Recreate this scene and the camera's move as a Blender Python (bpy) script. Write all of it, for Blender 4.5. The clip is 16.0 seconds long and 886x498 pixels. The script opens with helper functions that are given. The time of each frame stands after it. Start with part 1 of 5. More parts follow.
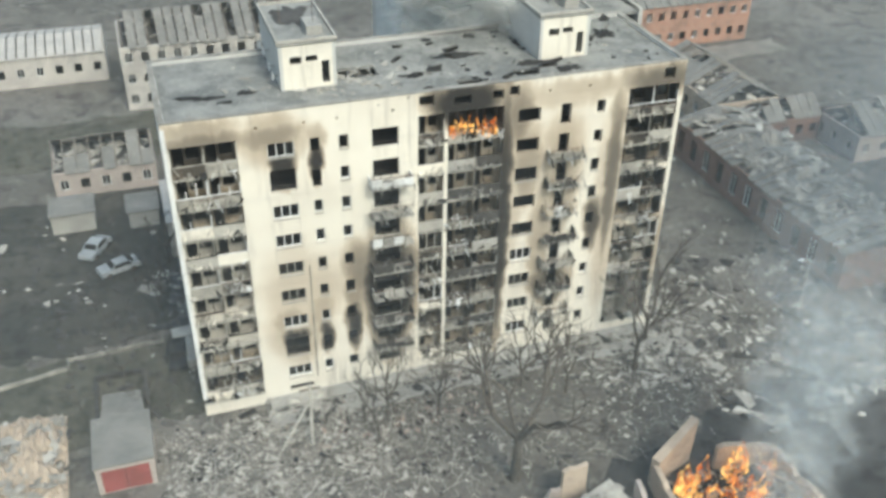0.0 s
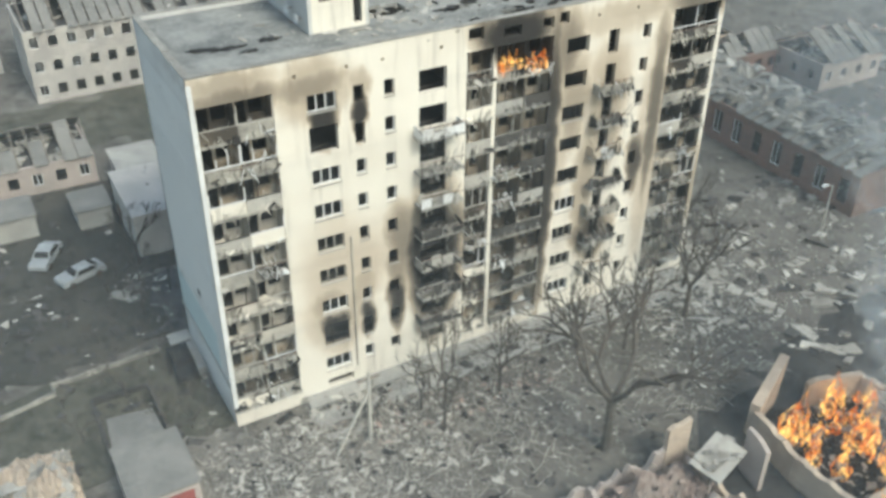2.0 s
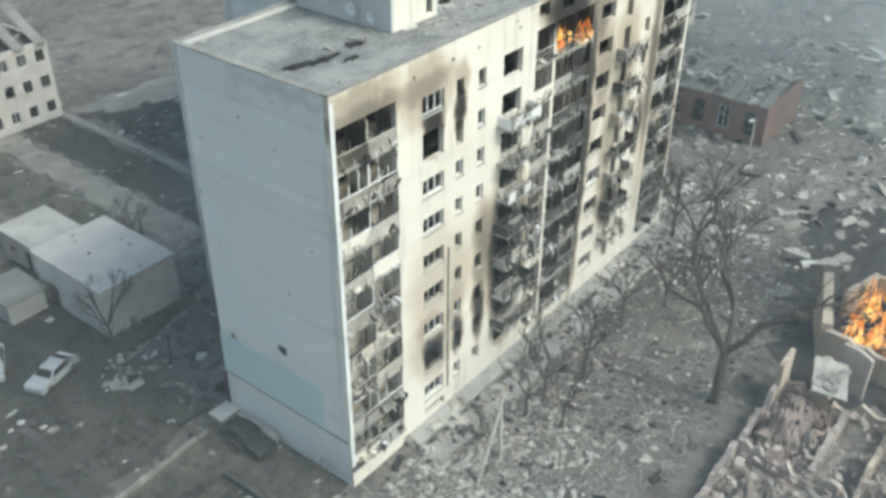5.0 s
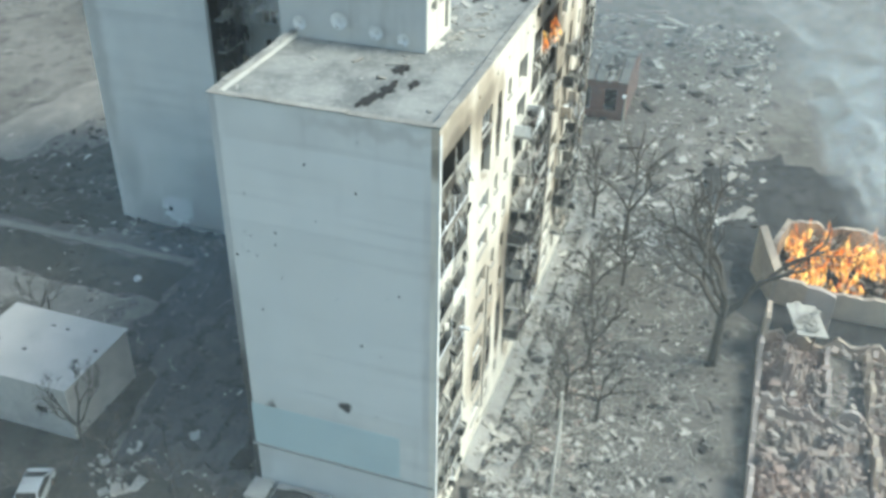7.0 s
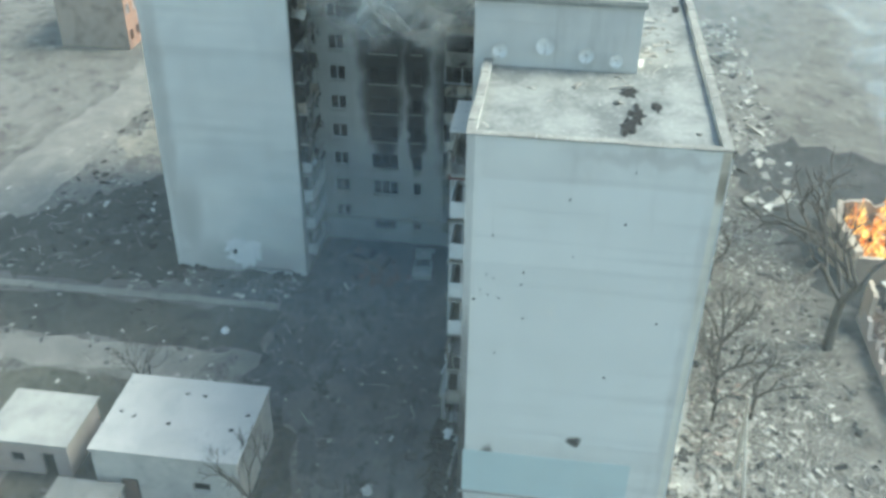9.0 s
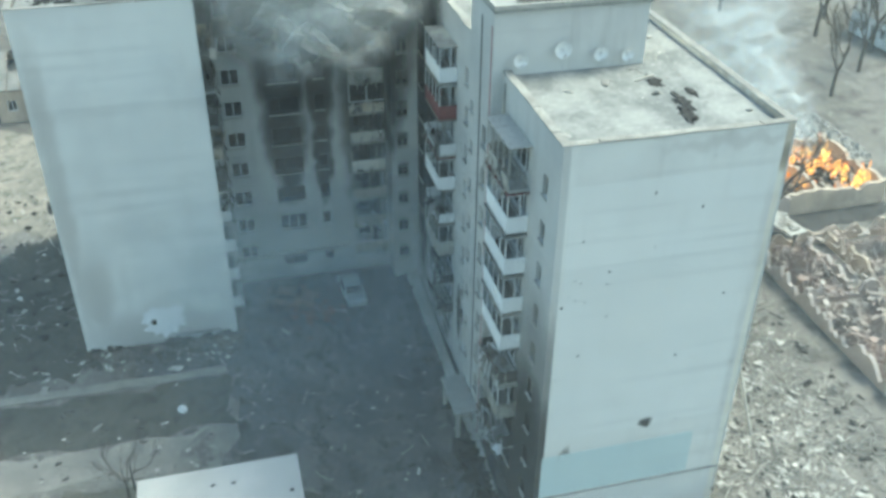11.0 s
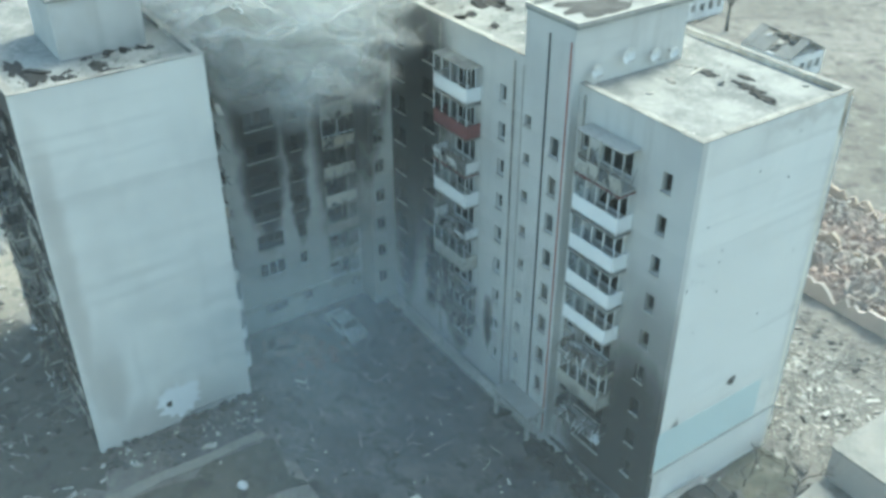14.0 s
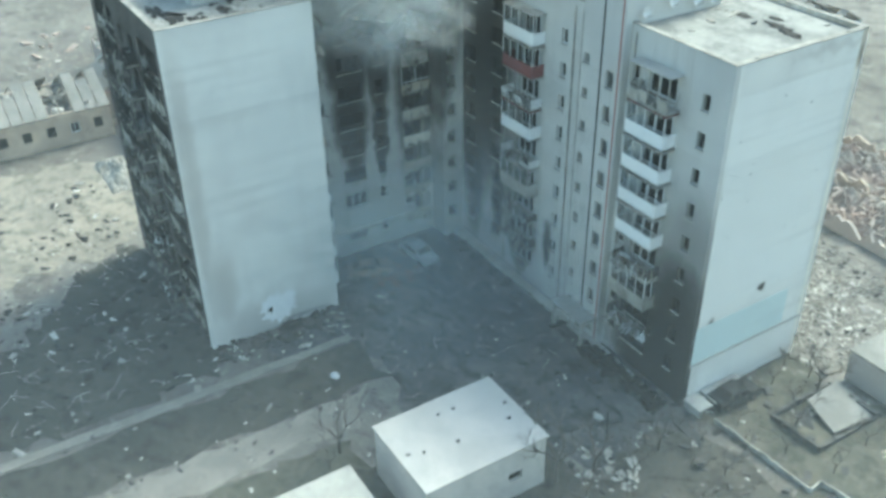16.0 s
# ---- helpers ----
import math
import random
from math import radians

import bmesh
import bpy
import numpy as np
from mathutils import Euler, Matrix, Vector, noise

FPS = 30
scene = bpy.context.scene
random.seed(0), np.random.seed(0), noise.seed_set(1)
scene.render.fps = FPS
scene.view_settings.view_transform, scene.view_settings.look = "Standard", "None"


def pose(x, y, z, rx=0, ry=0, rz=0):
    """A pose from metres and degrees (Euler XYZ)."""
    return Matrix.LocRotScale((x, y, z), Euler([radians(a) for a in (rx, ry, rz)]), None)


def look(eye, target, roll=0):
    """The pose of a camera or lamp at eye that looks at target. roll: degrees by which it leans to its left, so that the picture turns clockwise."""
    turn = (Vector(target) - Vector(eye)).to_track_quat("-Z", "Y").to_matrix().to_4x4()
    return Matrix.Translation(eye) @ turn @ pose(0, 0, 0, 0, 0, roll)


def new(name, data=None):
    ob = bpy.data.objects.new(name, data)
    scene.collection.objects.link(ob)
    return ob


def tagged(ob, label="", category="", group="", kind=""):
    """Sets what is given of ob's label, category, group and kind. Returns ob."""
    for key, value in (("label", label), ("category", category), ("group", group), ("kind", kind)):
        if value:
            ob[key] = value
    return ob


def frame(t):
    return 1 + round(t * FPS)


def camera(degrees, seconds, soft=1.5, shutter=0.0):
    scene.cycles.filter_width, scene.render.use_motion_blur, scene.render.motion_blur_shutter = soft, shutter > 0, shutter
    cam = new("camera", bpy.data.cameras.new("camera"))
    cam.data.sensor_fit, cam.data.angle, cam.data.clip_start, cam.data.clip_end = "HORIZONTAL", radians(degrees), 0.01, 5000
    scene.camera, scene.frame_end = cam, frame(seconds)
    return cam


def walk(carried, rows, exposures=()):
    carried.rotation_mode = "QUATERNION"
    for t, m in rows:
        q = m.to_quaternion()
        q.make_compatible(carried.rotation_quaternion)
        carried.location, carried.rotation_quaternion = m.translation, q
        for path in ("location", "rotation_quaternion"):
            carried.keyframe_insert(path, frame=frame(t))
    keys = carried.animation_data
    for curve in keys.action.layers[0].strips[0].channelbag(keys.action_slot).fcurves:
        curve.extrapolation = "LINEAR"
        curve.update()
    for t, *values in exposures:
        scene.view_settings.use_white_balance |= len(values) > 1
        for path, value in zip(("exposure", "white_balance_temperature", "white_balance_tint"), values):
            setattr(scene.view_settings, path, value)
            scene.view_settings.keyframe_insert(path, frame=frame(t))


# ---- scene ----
cam = camera(50.2, 16.0, soft=3.3)
PATH = [
    (0, (-0.644, -0.659, 56.398), (-0.097, 0.922, 55.302), 0.9),
    (0.5, (-2.53, 1.861, 54.382), (-1.934, 3.421, 53.281), 0.4),
    (1, (-4.864, 4.394, 52.586), (-4.203, 5.923, 51.479), 0.0),
    (1.5, (-8.296, 7.509, 50.748), (-7.552, 8.999, 49.641), 0.2),
    (2, (-12.023, 10.763, 49.343), (-11.199, 12.212, 48.238), 0.5),
    (2.5, (-15.016, 13.464, 48.483), (-14.139, 14.884, 47.381), 0.1),
    (3, (-18.263, 16.547, 47.89), (-17.308, 17.913, 46.784), 0.2),
    (3.5, (-21.48, 19.95, 47.148), (-20.423, 21.237, 46.041), 0.3),
    (4, (-24.708, 23.157, 46.676), (-23.558, 24.371, 45.579), 0.1),
    (6.5, (-36.298, 45.088, 46.257), (-34.754, 45.748, 45.17), 1.0),
    (7, (-37.46, 49.76, 46.229), (-35.861, 50.276, 45.144), 1.0),
    (7.5, (-38.231, 54.523, 46.108), (-36.604, 54.952, 45.027), 1.0),
    (8, (-39.045, 59.936, 46.051), (-37.413, 60.343, 44.969), 1.0),
    (8.5, (-39.69, 65.242, 46.327), (-38.041, 65.568, 45.243), 1.0),
    (11, (-36.626, 89.596, 47.11), (-35.003, 89.169, 46.022), 0.6),
    (11.5, (-34.904, 94.016, 47.18), (-33.323, 93.44, 46.098), 0.7),
    (12, (-32.655, 98.288, 47.651), (-31.126, 97.596, 46.564), 0.5),
    (12.5, (-30.253, 102.005, 47.802), (-28.768, 101.218, 46.719), 0.2),
    (13, (-28.408, 105.347, 47.928), (-26.949, 104.5, 46.853), 0.3),
    (13.5, (-27.314, 107.419, 48.262), (-25.907, 106.498, 47.18), 0.2),
    (14, (-27.872, 109.283, 48.549), (-26.486, 108.33, 47.467), 0.1),
    (14.5, (-29.364, 111.151, 48.726), (-27.975, 110.202, 47.645), -0.1),
    (15, (-31.299, 113.322, 49.015), (-29.908, 112.384, 47.927), -0.3),
    (15.5, (-33.709, 115.545, 49.147), (-32.303, 114.629, 48.059), -0.6),
    (16, (-36.235, 117.37, 49.329), (-34.806, 116.494, 48.239), -0.9),
]
walk(cam, [(t, look(eye, target, roll)) for t, eye, target, roll in PATH],
     exposures=[(0, 0.22, 6250, 1), (4, 0.24, 6130, 0), (6.5, 0.50, 5900, -4), (8.5, 0.82, 5870, -8), (11, 1.06, 5980, -10), (13, 1.17, 5940, -10), (16, 1.17, 5920, -10)])

# ---- world, sun ----
SUN_AZ, SUN_EL = 168.0, 48.0     # degrees clockwise from +y, and above the ground
world = bpy.data.worlds.new("hazy_sky")
scene.world = world
world.use_nodes = True
wn = world.node_tree.nodes
sky = wn.new("ShaderNodeTexSky")
sky.sky_type = "NISHITA"
sky.sun_disc = False
sky.sun_elevation, sky.sun_rotation = radians(SUN_EL), radians(SUN_AZ)
sky.air_density, sky.dust_density, sky.ozone_density = 1.6, 3.0, 1.5
wn["Background"].inputs["Strength"].default_value = 0.14
world.node_tree.links.new(sky.outputs[0], wn["Background"].inputs["Color"])
sun_data = bpy.data.lights.new("sun", "SUN")
sun_data.energy, sun_data.angle, sun_data.color = 2.3, radians(18.0), (1.0, 0.92, 0.80)
sun = new("sun", sun_data)
sa, se = radians(SUN_AZ), radians(SUN_EL)
sun.matrix_world = look((0, 0, 0), (-math.sin(sa) * math.cos(se), -math.cos(sa) * math.cos(se), -math.sin(se)))


# ---- materials ----
class Mat:
    """A small node builder round one principled surface."""

    def __init__(self, name, rough=0.85, metal=0.0):
        self.m = bpy.data.materials.new(name)
        self.m.use_nodes = True
        self.n, self.l = self.m.node_tree.nodes, self.m.node_tree.links
        self.b = self.n["Principled BSDF"]
        self.b.inputs["Roughness"].default_value = rough
        self.b.inputs["Metallic"].default_value = metal
        self.pos = self.n.new("ShaderNodeNewGeometry").outputs["Position"]

    def put(self, sock, v):
        if hasattr(v, "is_output"):
            self.l.new(v, sock)
        else:
            sock.default_value = v

    def math(self, op, a, b=0.0, clamp=False):
        n = self.n.new("ShaderNodeMath")
        n.operation, n.use_clamp = op, clamp
        self.put(n.inputs[0], a)
        self.put(n.inputs[1], b)
        return n.outputs[0]

    def noise(self, scale, detail=4.0, rough=0.6, vec=None, stretch=None):
        n = self.n.new("ShaderNodeTexNoise")
        n.inputs["Scale"].default_value = scale
        n.inputs["Detail"].default_value = detail
        n.inputs["Roughness"].default_value = rough
        v = vec or self.pos
        if stretch:
            mp = self.n.new("ShaderNodeMapping")
            mp.inputs["Scale"].default_value = stretch
            self.l.new(v, mp.inputs["Vector"])
            v = mp.outputs[0]
        self.l.new(v, n.inputs["Vector"])
        return n.outputs["Fac"]

    def band(self, v, lo, hi):
        n = self.n.new("ShaderNodeMapRange")
        n.interpolation_type = "SMOOTHSTEP"
        self.put(n.inputs[0], v)
        n.inputs[1].default_value, n.inputs[2].default_value = lo, hi
        return n.outputs[0]

    def mix(self, f, a, b):
        n = self.n.new("ShaderNodeMix")
        n.data_type = "RGBA"
        self.put(n.inputs["Factor"], f)
        for k, v in ((6, a), (7, b)):
            self.put(n.inputs[k], v if hasattr(v, "is_output") else (*v, 1.0))
        return n.outputs[2]

    def piece(self):
        return self.n.new("ShaderNodeObjectInfo").outputs["Random"]

    def island(self):
        return self.n.new("ShaderNodeNewGeometry").outputs["Random Per Island"]

    def axes(self):
        n = self.n.new("ShaderNodeSeparateXYZ")
        self.l.new(self.pos, n.inputs[0])
        return n.outputs

    def blots(self, axis, spots, wobble=0.55):
        """Soot plumes on a wall, wider towards the top: spots of (u, z, half width, half height, strength)."""
        a = self.axes()
        ju = self.math("MULTIPLY", self.math("SUBTRACT", self.noise(0.7, 3, 0.55), 0.5), wobble * 2)
        jz = self.math("MULTIPLY", self.math("SUBTRACT", self.noise(1.1, 3, 0.55, stretch=(1, 1, 0.35)), 0.5), wobble * 3)
        u, z = self.math("ADD", a[axis], ju), self.math("ADD", a[2], jz)
        total = None
        for uc, zc, ru, rz, power in spots:
            dz = self.math("MULTIPLY", self.math("SUBTRACT", z, zc), 1 / rz)
            wide = self.math("MAXIMUM", self.math("ADD", self.math("MULTIPLY", dz, 0.32), 1.0), 0.45)
            du = self.math("DIVIDE", self.math("MULTIPLY", self.math("SUBTRACT", u, uc), 1 / ru), wide)
            d = self.math("ADD", self.math("MULTIPLY", du, du), self.math("MULTIPLY", dz, dz))
            v = self.math("MULTIPLY", self.band(d, 2.3, 0.0), power)
            total = v if total is None else self.math("MAXIMUM", total, v)
        return total

    def done(self, colour, bump=None, height=0.02):
        self.put(self.b.inputs["Base Color"], colour if hasattr(colour, "is_output") else (*colour, 1.0))
        if bump is not None:
            n = self.n.new("ShaderNodeBump")
            n.inputs["Strength"].default_value = 0.8
            n.inputs["Distance"].default_value = height
            self.l.new(bump, n.inputs["Height"])
            self.l.new(n.outputs[0], self.b.inputs["Normal"])
        return self.m


def rough_stuff(name, a, b, dirt, s=1.0, rough=0.9, height=0.03, vary=0.0):
    """A worn surface: two tones in large patches, fine grain, dirt; vary: from piece to piece."""
    k = Mat(name, rough)
    big, fine = k.noise(0.35 * s, 5, 0.65), k.noise(5.0 * s, 6, 0.7)
    c = k.mix(k.band(big, 0.35, 0.65), a, b)
    c = k.mix(k.math("MULTIPLY", k.band(fine, 0.5, 0.75), 0.75), c, dirt)
    if vary:
        c = k.mix(k.math("MULTIPLY", k.island(), vary), c, dirt)
    return k.done(c, fine, height)


def painted_wall(name, a, b, spots=(), axis=0, streak=0.35, seams=0.16, halo=(0.50, 0.37, 0.23)):
    """Plastered panel wall with rain streaks, soot stains and fine pitting."""
    k = Mat(name, 0.88)
    c = k.mix(k.band(k.noise(0.25, 4, 0.6), 0.35, 0.7), a, b)
    run = k.noise(1.0, 5, 0.65, stretch=(1.3, 1.3, 0.09))
    c = k.mix(k.math("MULTIPLY", k.band(run, 0.5, 0.78), streak), c, (0.23, 0.21, 0.19))
    if seams:
        lay = k.noise(1.0, 3, 0.5, stretch=(0.06, 0.06, 1.6))
        c = k.mix(k.math("MULTIPLY", k.band(lay, 0.5, 0.75), seams), c, (0.36, 0.36, 0.35))
    pit = k.noise(2.2, 6, 0.75)
    c = k.mix(k.math("MULTIPLY", k.band(pit, 0.64, 0.74), 0.55), c, (0.22, 0.2, 0.18))
    if spots:
        mask = k.blots(axis, spots)
        c = k.mix(k.math("MULTIPLY", k.band(mask, 0.0, 0.4), 0.55), c, halo)
        c = k.mix(k.band(mask, 0.08, 0.95), c, (0.03, 0.028, 0.026))
    return k.done(c, pit, 0.03)


FRONT_SOOT = [(2.4, 26.4, 2.6, 0.9, 0.45), (7.6, 26.0, 1.6, 1.2, 0.36), (8.8, 12.0, 2.0, 4.0, 0.22), (33.4, 26.0, 4.0, 0.9, 0.34), (29.8, 12.0, 1.0, 6.0, 0.4), (40.0, 9.0, 3.0, 4.0, 0.5), (2.6, 25.2, 3.0, 1.2, 0.62), (7.6, 25.2, 2.4, 1.1, 0.55), (8.3, 22.6, 0.95, 1.7, 0.95), (8.0, 24.4, 1.5, 1.4, 0.5), (10.85, 22.6, 0.5, 1.6, 0.95), (10.9, 24.4, 0.7, 1.4, 0.4), (8.2, 6.2, 1.0, 1.3, 0.95), (8.0, 8.0, 1.5, 1.8, 0.45), (10.8, 6.0, 0.6, 1.6, 0.9), (10.6, 8.6, 1.1, 2.2, 0.42), (9.4, 10.5, 3.4, 4.2, 0.30), (7.8, 24.6, 2.6, 2.0, 0.34), (8.6, 6.6, 2.6, 3.2, 0.34), (27.0, 19.0, 1.5, 8.0, 0.32), (36.2, 14.0, 1.3, 10.0, 0.34), (32.0, 25.6, 5.0, 1.2, 0.3),
              (13.2, 6.6, 0.65, 2.4, 0.9), (13.4, 9.8, 1.0, 2.4, 0.55), (16.4, 9.0, 2.2, 6.0, 1.0), (13.9, 12.0, 1.3, 3.0, 0.6), (22.8, 25.8, 2.8, 1.9, 1.0), (26.2, 14.5, 0.75, 12.0, 0.9), (27.4, 24.0, 1.2, 2.6, 0.6),
              (28.3, 19.5, 1.3, 3.6, 0.5), (31.4, 18.0, 1.7, 5.5, 0.45), (36.2, 17.0, 0.7, 8.0, 0.7), (34.9, 13.0, 0.8, 2.6, 0.8), (40.0, 25.7, 3.4, 1.5, 0.7), (31.2, 7.0, 1.8, 2.0, 0.8)]
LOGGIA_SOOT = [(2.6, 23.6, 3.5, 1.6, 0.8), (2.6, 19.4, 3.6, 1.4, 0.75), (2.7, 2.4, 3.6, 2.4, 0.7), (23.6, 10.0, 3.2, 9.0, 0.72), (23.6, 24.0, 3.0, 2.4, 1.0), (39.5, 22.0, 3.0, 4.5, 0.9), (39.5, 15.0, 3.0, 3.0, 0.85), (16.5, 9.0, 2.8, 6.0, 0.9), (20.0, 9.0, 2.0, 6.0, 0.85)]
BACK_SOOT = [(84.5, 12.6, 1.5, 4.3, 1.0), (84.4, 19.0, 2.0, 6.0, 1.0), (81.6, 11.6, 0.72, 3.9, 1.0), (81.6, 18.0, 1.1, 6.0, 0.95), (78.0, 14.0, 1.9, 7.0, 0.95), (84.0, 23.5, 5.5, 4.5, 0.8), (77.5, 20.0, 2.6, 9.0, 0.85), (78.0, 8.0, 1.6, 4.0, 0.5)]
COURT_SOOT = [(2.6, 4.0, 3.6, 4.2, 1.0), (6.2, 4.6, 1.6, 3.2, 0.9), (3.4, 1.5, 4.6, 5.6, 1.0), (2.0, 6.0, 3.0, 6.5, 0.9), (1.4, 11.0, 2.6, 6.0, 0.5), (28.4, 14.0, 2.6, 11.0, 0.9), (22.5, 9.0, 2.2, 5.0, 0.6), (5.6, 9.6, 2.4, 1.8, 0.6), (26.5, 18.0, 3.5, 10.0, 0.95), (24.5, 7.0, 1.0, 4.0, 0.85), (27.8, 7.0, 0.9, 3.6, 0.8), (21.0, 4.0, 1.8, 3.2, 0.85), (17.2, 5.2, 0.5, 2.2, 0.9)]
END_SOOT = [(100.0, 5.0, 1.1, 3.4, 0.26), (101.0, 14.0, 0.7, 12.0, 0.25), (73.6, 3.0, 0.8, 4.0, 0.18), (62.5, 12.0, 0.5, 12.0, 0.16), (100.4, 6.0, 1.2, 3.0, 0.2), (95.5, 0.6, 5.0, 2.4, 0.3), (65.0, 26.6, 4.0, 0.4, 0.2), (72.5, 6.2, 0.35, 1.2, 0.75), (96.4, 1.8, 0.2, 0.35, 0.9), (67.7, 8.5, 0.35, 0.3, 0.8)]

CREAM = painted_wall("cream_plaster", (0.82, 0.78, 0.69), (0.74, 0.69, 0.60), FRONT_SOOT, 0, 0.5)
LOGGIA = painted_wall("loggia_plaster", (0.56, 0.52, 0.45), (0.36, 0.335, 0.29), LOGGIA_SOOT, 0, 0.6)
ENDWALL = painted_wall("pale_end_plaster", (0.78, 0.775, 0.74), (0.69, 0.685, 0.66), END_SOOT, 1, 0.14, 0.19, (0.48, 0.44, 0.40))
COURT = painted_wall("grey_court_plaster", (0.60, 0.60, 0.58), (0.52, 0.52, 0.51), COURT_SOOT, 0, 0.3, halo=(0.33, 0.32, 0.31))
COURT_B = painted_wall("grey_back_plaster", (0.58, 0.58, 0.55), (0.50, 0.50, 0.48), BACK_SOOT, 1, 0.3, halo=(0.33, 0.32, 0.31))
BURNT = rough_stuff("burnt_plaster", (0.10, 0.095, 0.09), (0.05, 0.048, 0.045), (0.02, 0.02, 0.02))
INNER = rough_stuff("charred_room", (0.09, 0.085, 0.08), (0.05, 0.047, 0.045), (0.02, 0.02, 0.02))
CONCRETE = rough_stuff("concrete", (0.42, 0.41, 0.38), (0.33, 0.32, 0.30), (0.14, 0.13, 0.12))
COPING = rough_stuff("weathered_coping", (0.40, 0.385, 0.35), (0.25, 0.24, 0.22), (0.10, 0.095, 0.09), 1.6, height=0.06)
PALE_EDGE = rough_stuff("pale_coping", (0.50, 0.48, 0.43), (0.38, 0.365, 0.335), (0.17, 0.16, 0.145))
ROOFING = rough_stuff("roofing_felt", (0.31, 0.31, 0.29), (0.16, 0.165, 0.16), (0.48, 0.47, 0.44), 0.9)
CHAR = rough_stuff("char", (0.03, 0.028, 0.026), (0.018, 0.018, 0.018), (0.06, 0.055, 0.05))
WHITE = rough_stuff("white_panel", (0.78, 0.79, 0.79), (0.68, 0.69, 0.69), (0.35, 0.34, 0.33))
PALE_BLUE = painted_wall("pale_blue_paint", (0.60, 0.70, 0.70), (0.55, 0.65, 0.66), (), 1, 0.2)
ENDPATCH = painted_wall("repainted_plaster", (0.79, 0.79, 0.765), (0.75, 0.75, 0.725), END_SOOT, 1, 0.11, 0.19, (0.48, 0.44, 0.40))
DULL_RAIL = rough_stuff("balcony_panel", (0.44, 0.42, 0.37), (0.23, 0.22, 0.20), (0.08, 0.075, 0.07), 2.0)
FRESH = rough_stuff("fresh_plaster", (0.90, 0.91, 0.91), (0.84, 0.85, 0.86), (0.6, 0.6, 0.6))
RED = rough_stuff("faded_red", (0.36, 0.10, 0.09), (0.26, 0.08, 0.07), (0.12, 0.05, 0.05))
DULL_RED = rough_stuff("dull_red_paint", (0.22, 0.085, 0.08), (0.16, 0.07, 0.07), (0.08, 0.05, 0.05))
DARKMETAL = rough_stuff("rusted_metal", (0.12, 0.10, 0.09), (0.18, 0.12, 0.09), (0.05, 0.04, 0.04), 2.0, 0.7)


def glass():
    k = Mat("window_glass", 0.05)
    k.b.inputs["Transmission Weight"].default_value = 1.0
    return k.done((0.75, 0.8, 0.82))


GLASS = glass()


# ---- mesh tools ----
class Mesh:
    """Collects vertices and faces for one mesh object."""

    def __init__(self):
        self.v, self.f = [], []

    def corners(self, pts):
        k = len(self.v)
        self.v += [tuple(p) for p in pts]
        self.f += [tuple(k + i for i in q) for q in ((0, 3, 2, 1), (4, 5, 6, 7), (0, 1, 5, 4), (1, 2, 6, 5), (2, 3, 7, 6), (3, 0, 4, 7))]
        return self

    def box(self, x0, y0, z0, x1, y1, z1, P=None):
        pts = [(x0, y0, z0), (x1, y0, z0), (x1, y1, z0), (x0, y1, z0), (x0, y0, z1), (x1, y0, z1), (x1, y1, z1), (x0, y1, z1)]
        return self.corners([P(*p) for p in pts] if P else pts)

    def turned(self, m, sx, sy, sz, uneven=0.0, rnd=random):
        pts = []
        for z in (-1, 1):
            for x, y in ((-1, -1), (1, -1), (1, 1), (-1, 1)):
                j = [1 + rnd.uniform(-uneven, uneven) for _ in range(3)] if uneven else (1, 1, 1)
                pts.append(m @ Vector((x * sx / 2 * j[0], y * sy / 2 * j[1], z * sz / 2 * j[2])))
        return self.corners(pts)

    def tube(self, a, b, ra, rb, sides=6, cap=True):
        a, b = Vector(a), Vector(b)
        q = (b - a).to_track_quat("Z", "Y")
        k = len(self.v)
        for c, r in ((a, ra), (b, rb)):
            for i in range(sides):
                t = 2 * math.pi * i / sides
                self.v.append(tuple(c + q @ Vector((r * math.cos(t), r * math.sin(t), 0))))
        for i in range(sides):
            j = (i + 1) % sides
            self.f.append((k + i, k + j, k + sides + j, k + sides + i))
        if cap:
            self.f.append(tuple(k + i for i in reversed(range(sides))))
            self.f.append(tuple(k + sides + i for i in range(sides)))
        return self

    def mesh(self, name, mat):
        me = bpy.data.meshes.new(name)
        me.from_pydata(self.v, [], self.f)
        me.validate()
        bm = bmesh.new()
        bm.from_mesh(me)
        bmesh.ops.recalc_face_normals(bm, faces=bm.faces)
        bm.to_mesh(me)
        bm.free()
        me.materials.append(mat)
        return me


def part(name, mb, mat, parent=None, label="", smooth=False):
    me = mb.mesh(name, mat)
    if smooth:
        for p in me.polygons:
            p.use_smooth = True
    ob = new(name, me)
    if parent:
        ob.parent = parent
    return tagged(ob, label)


def thing(name, label, category, group="", at=(0, 0, 0), kind=""):
    ob = new(name)
    ob.location = at
    return tagged(ob, label, category, group, kind)


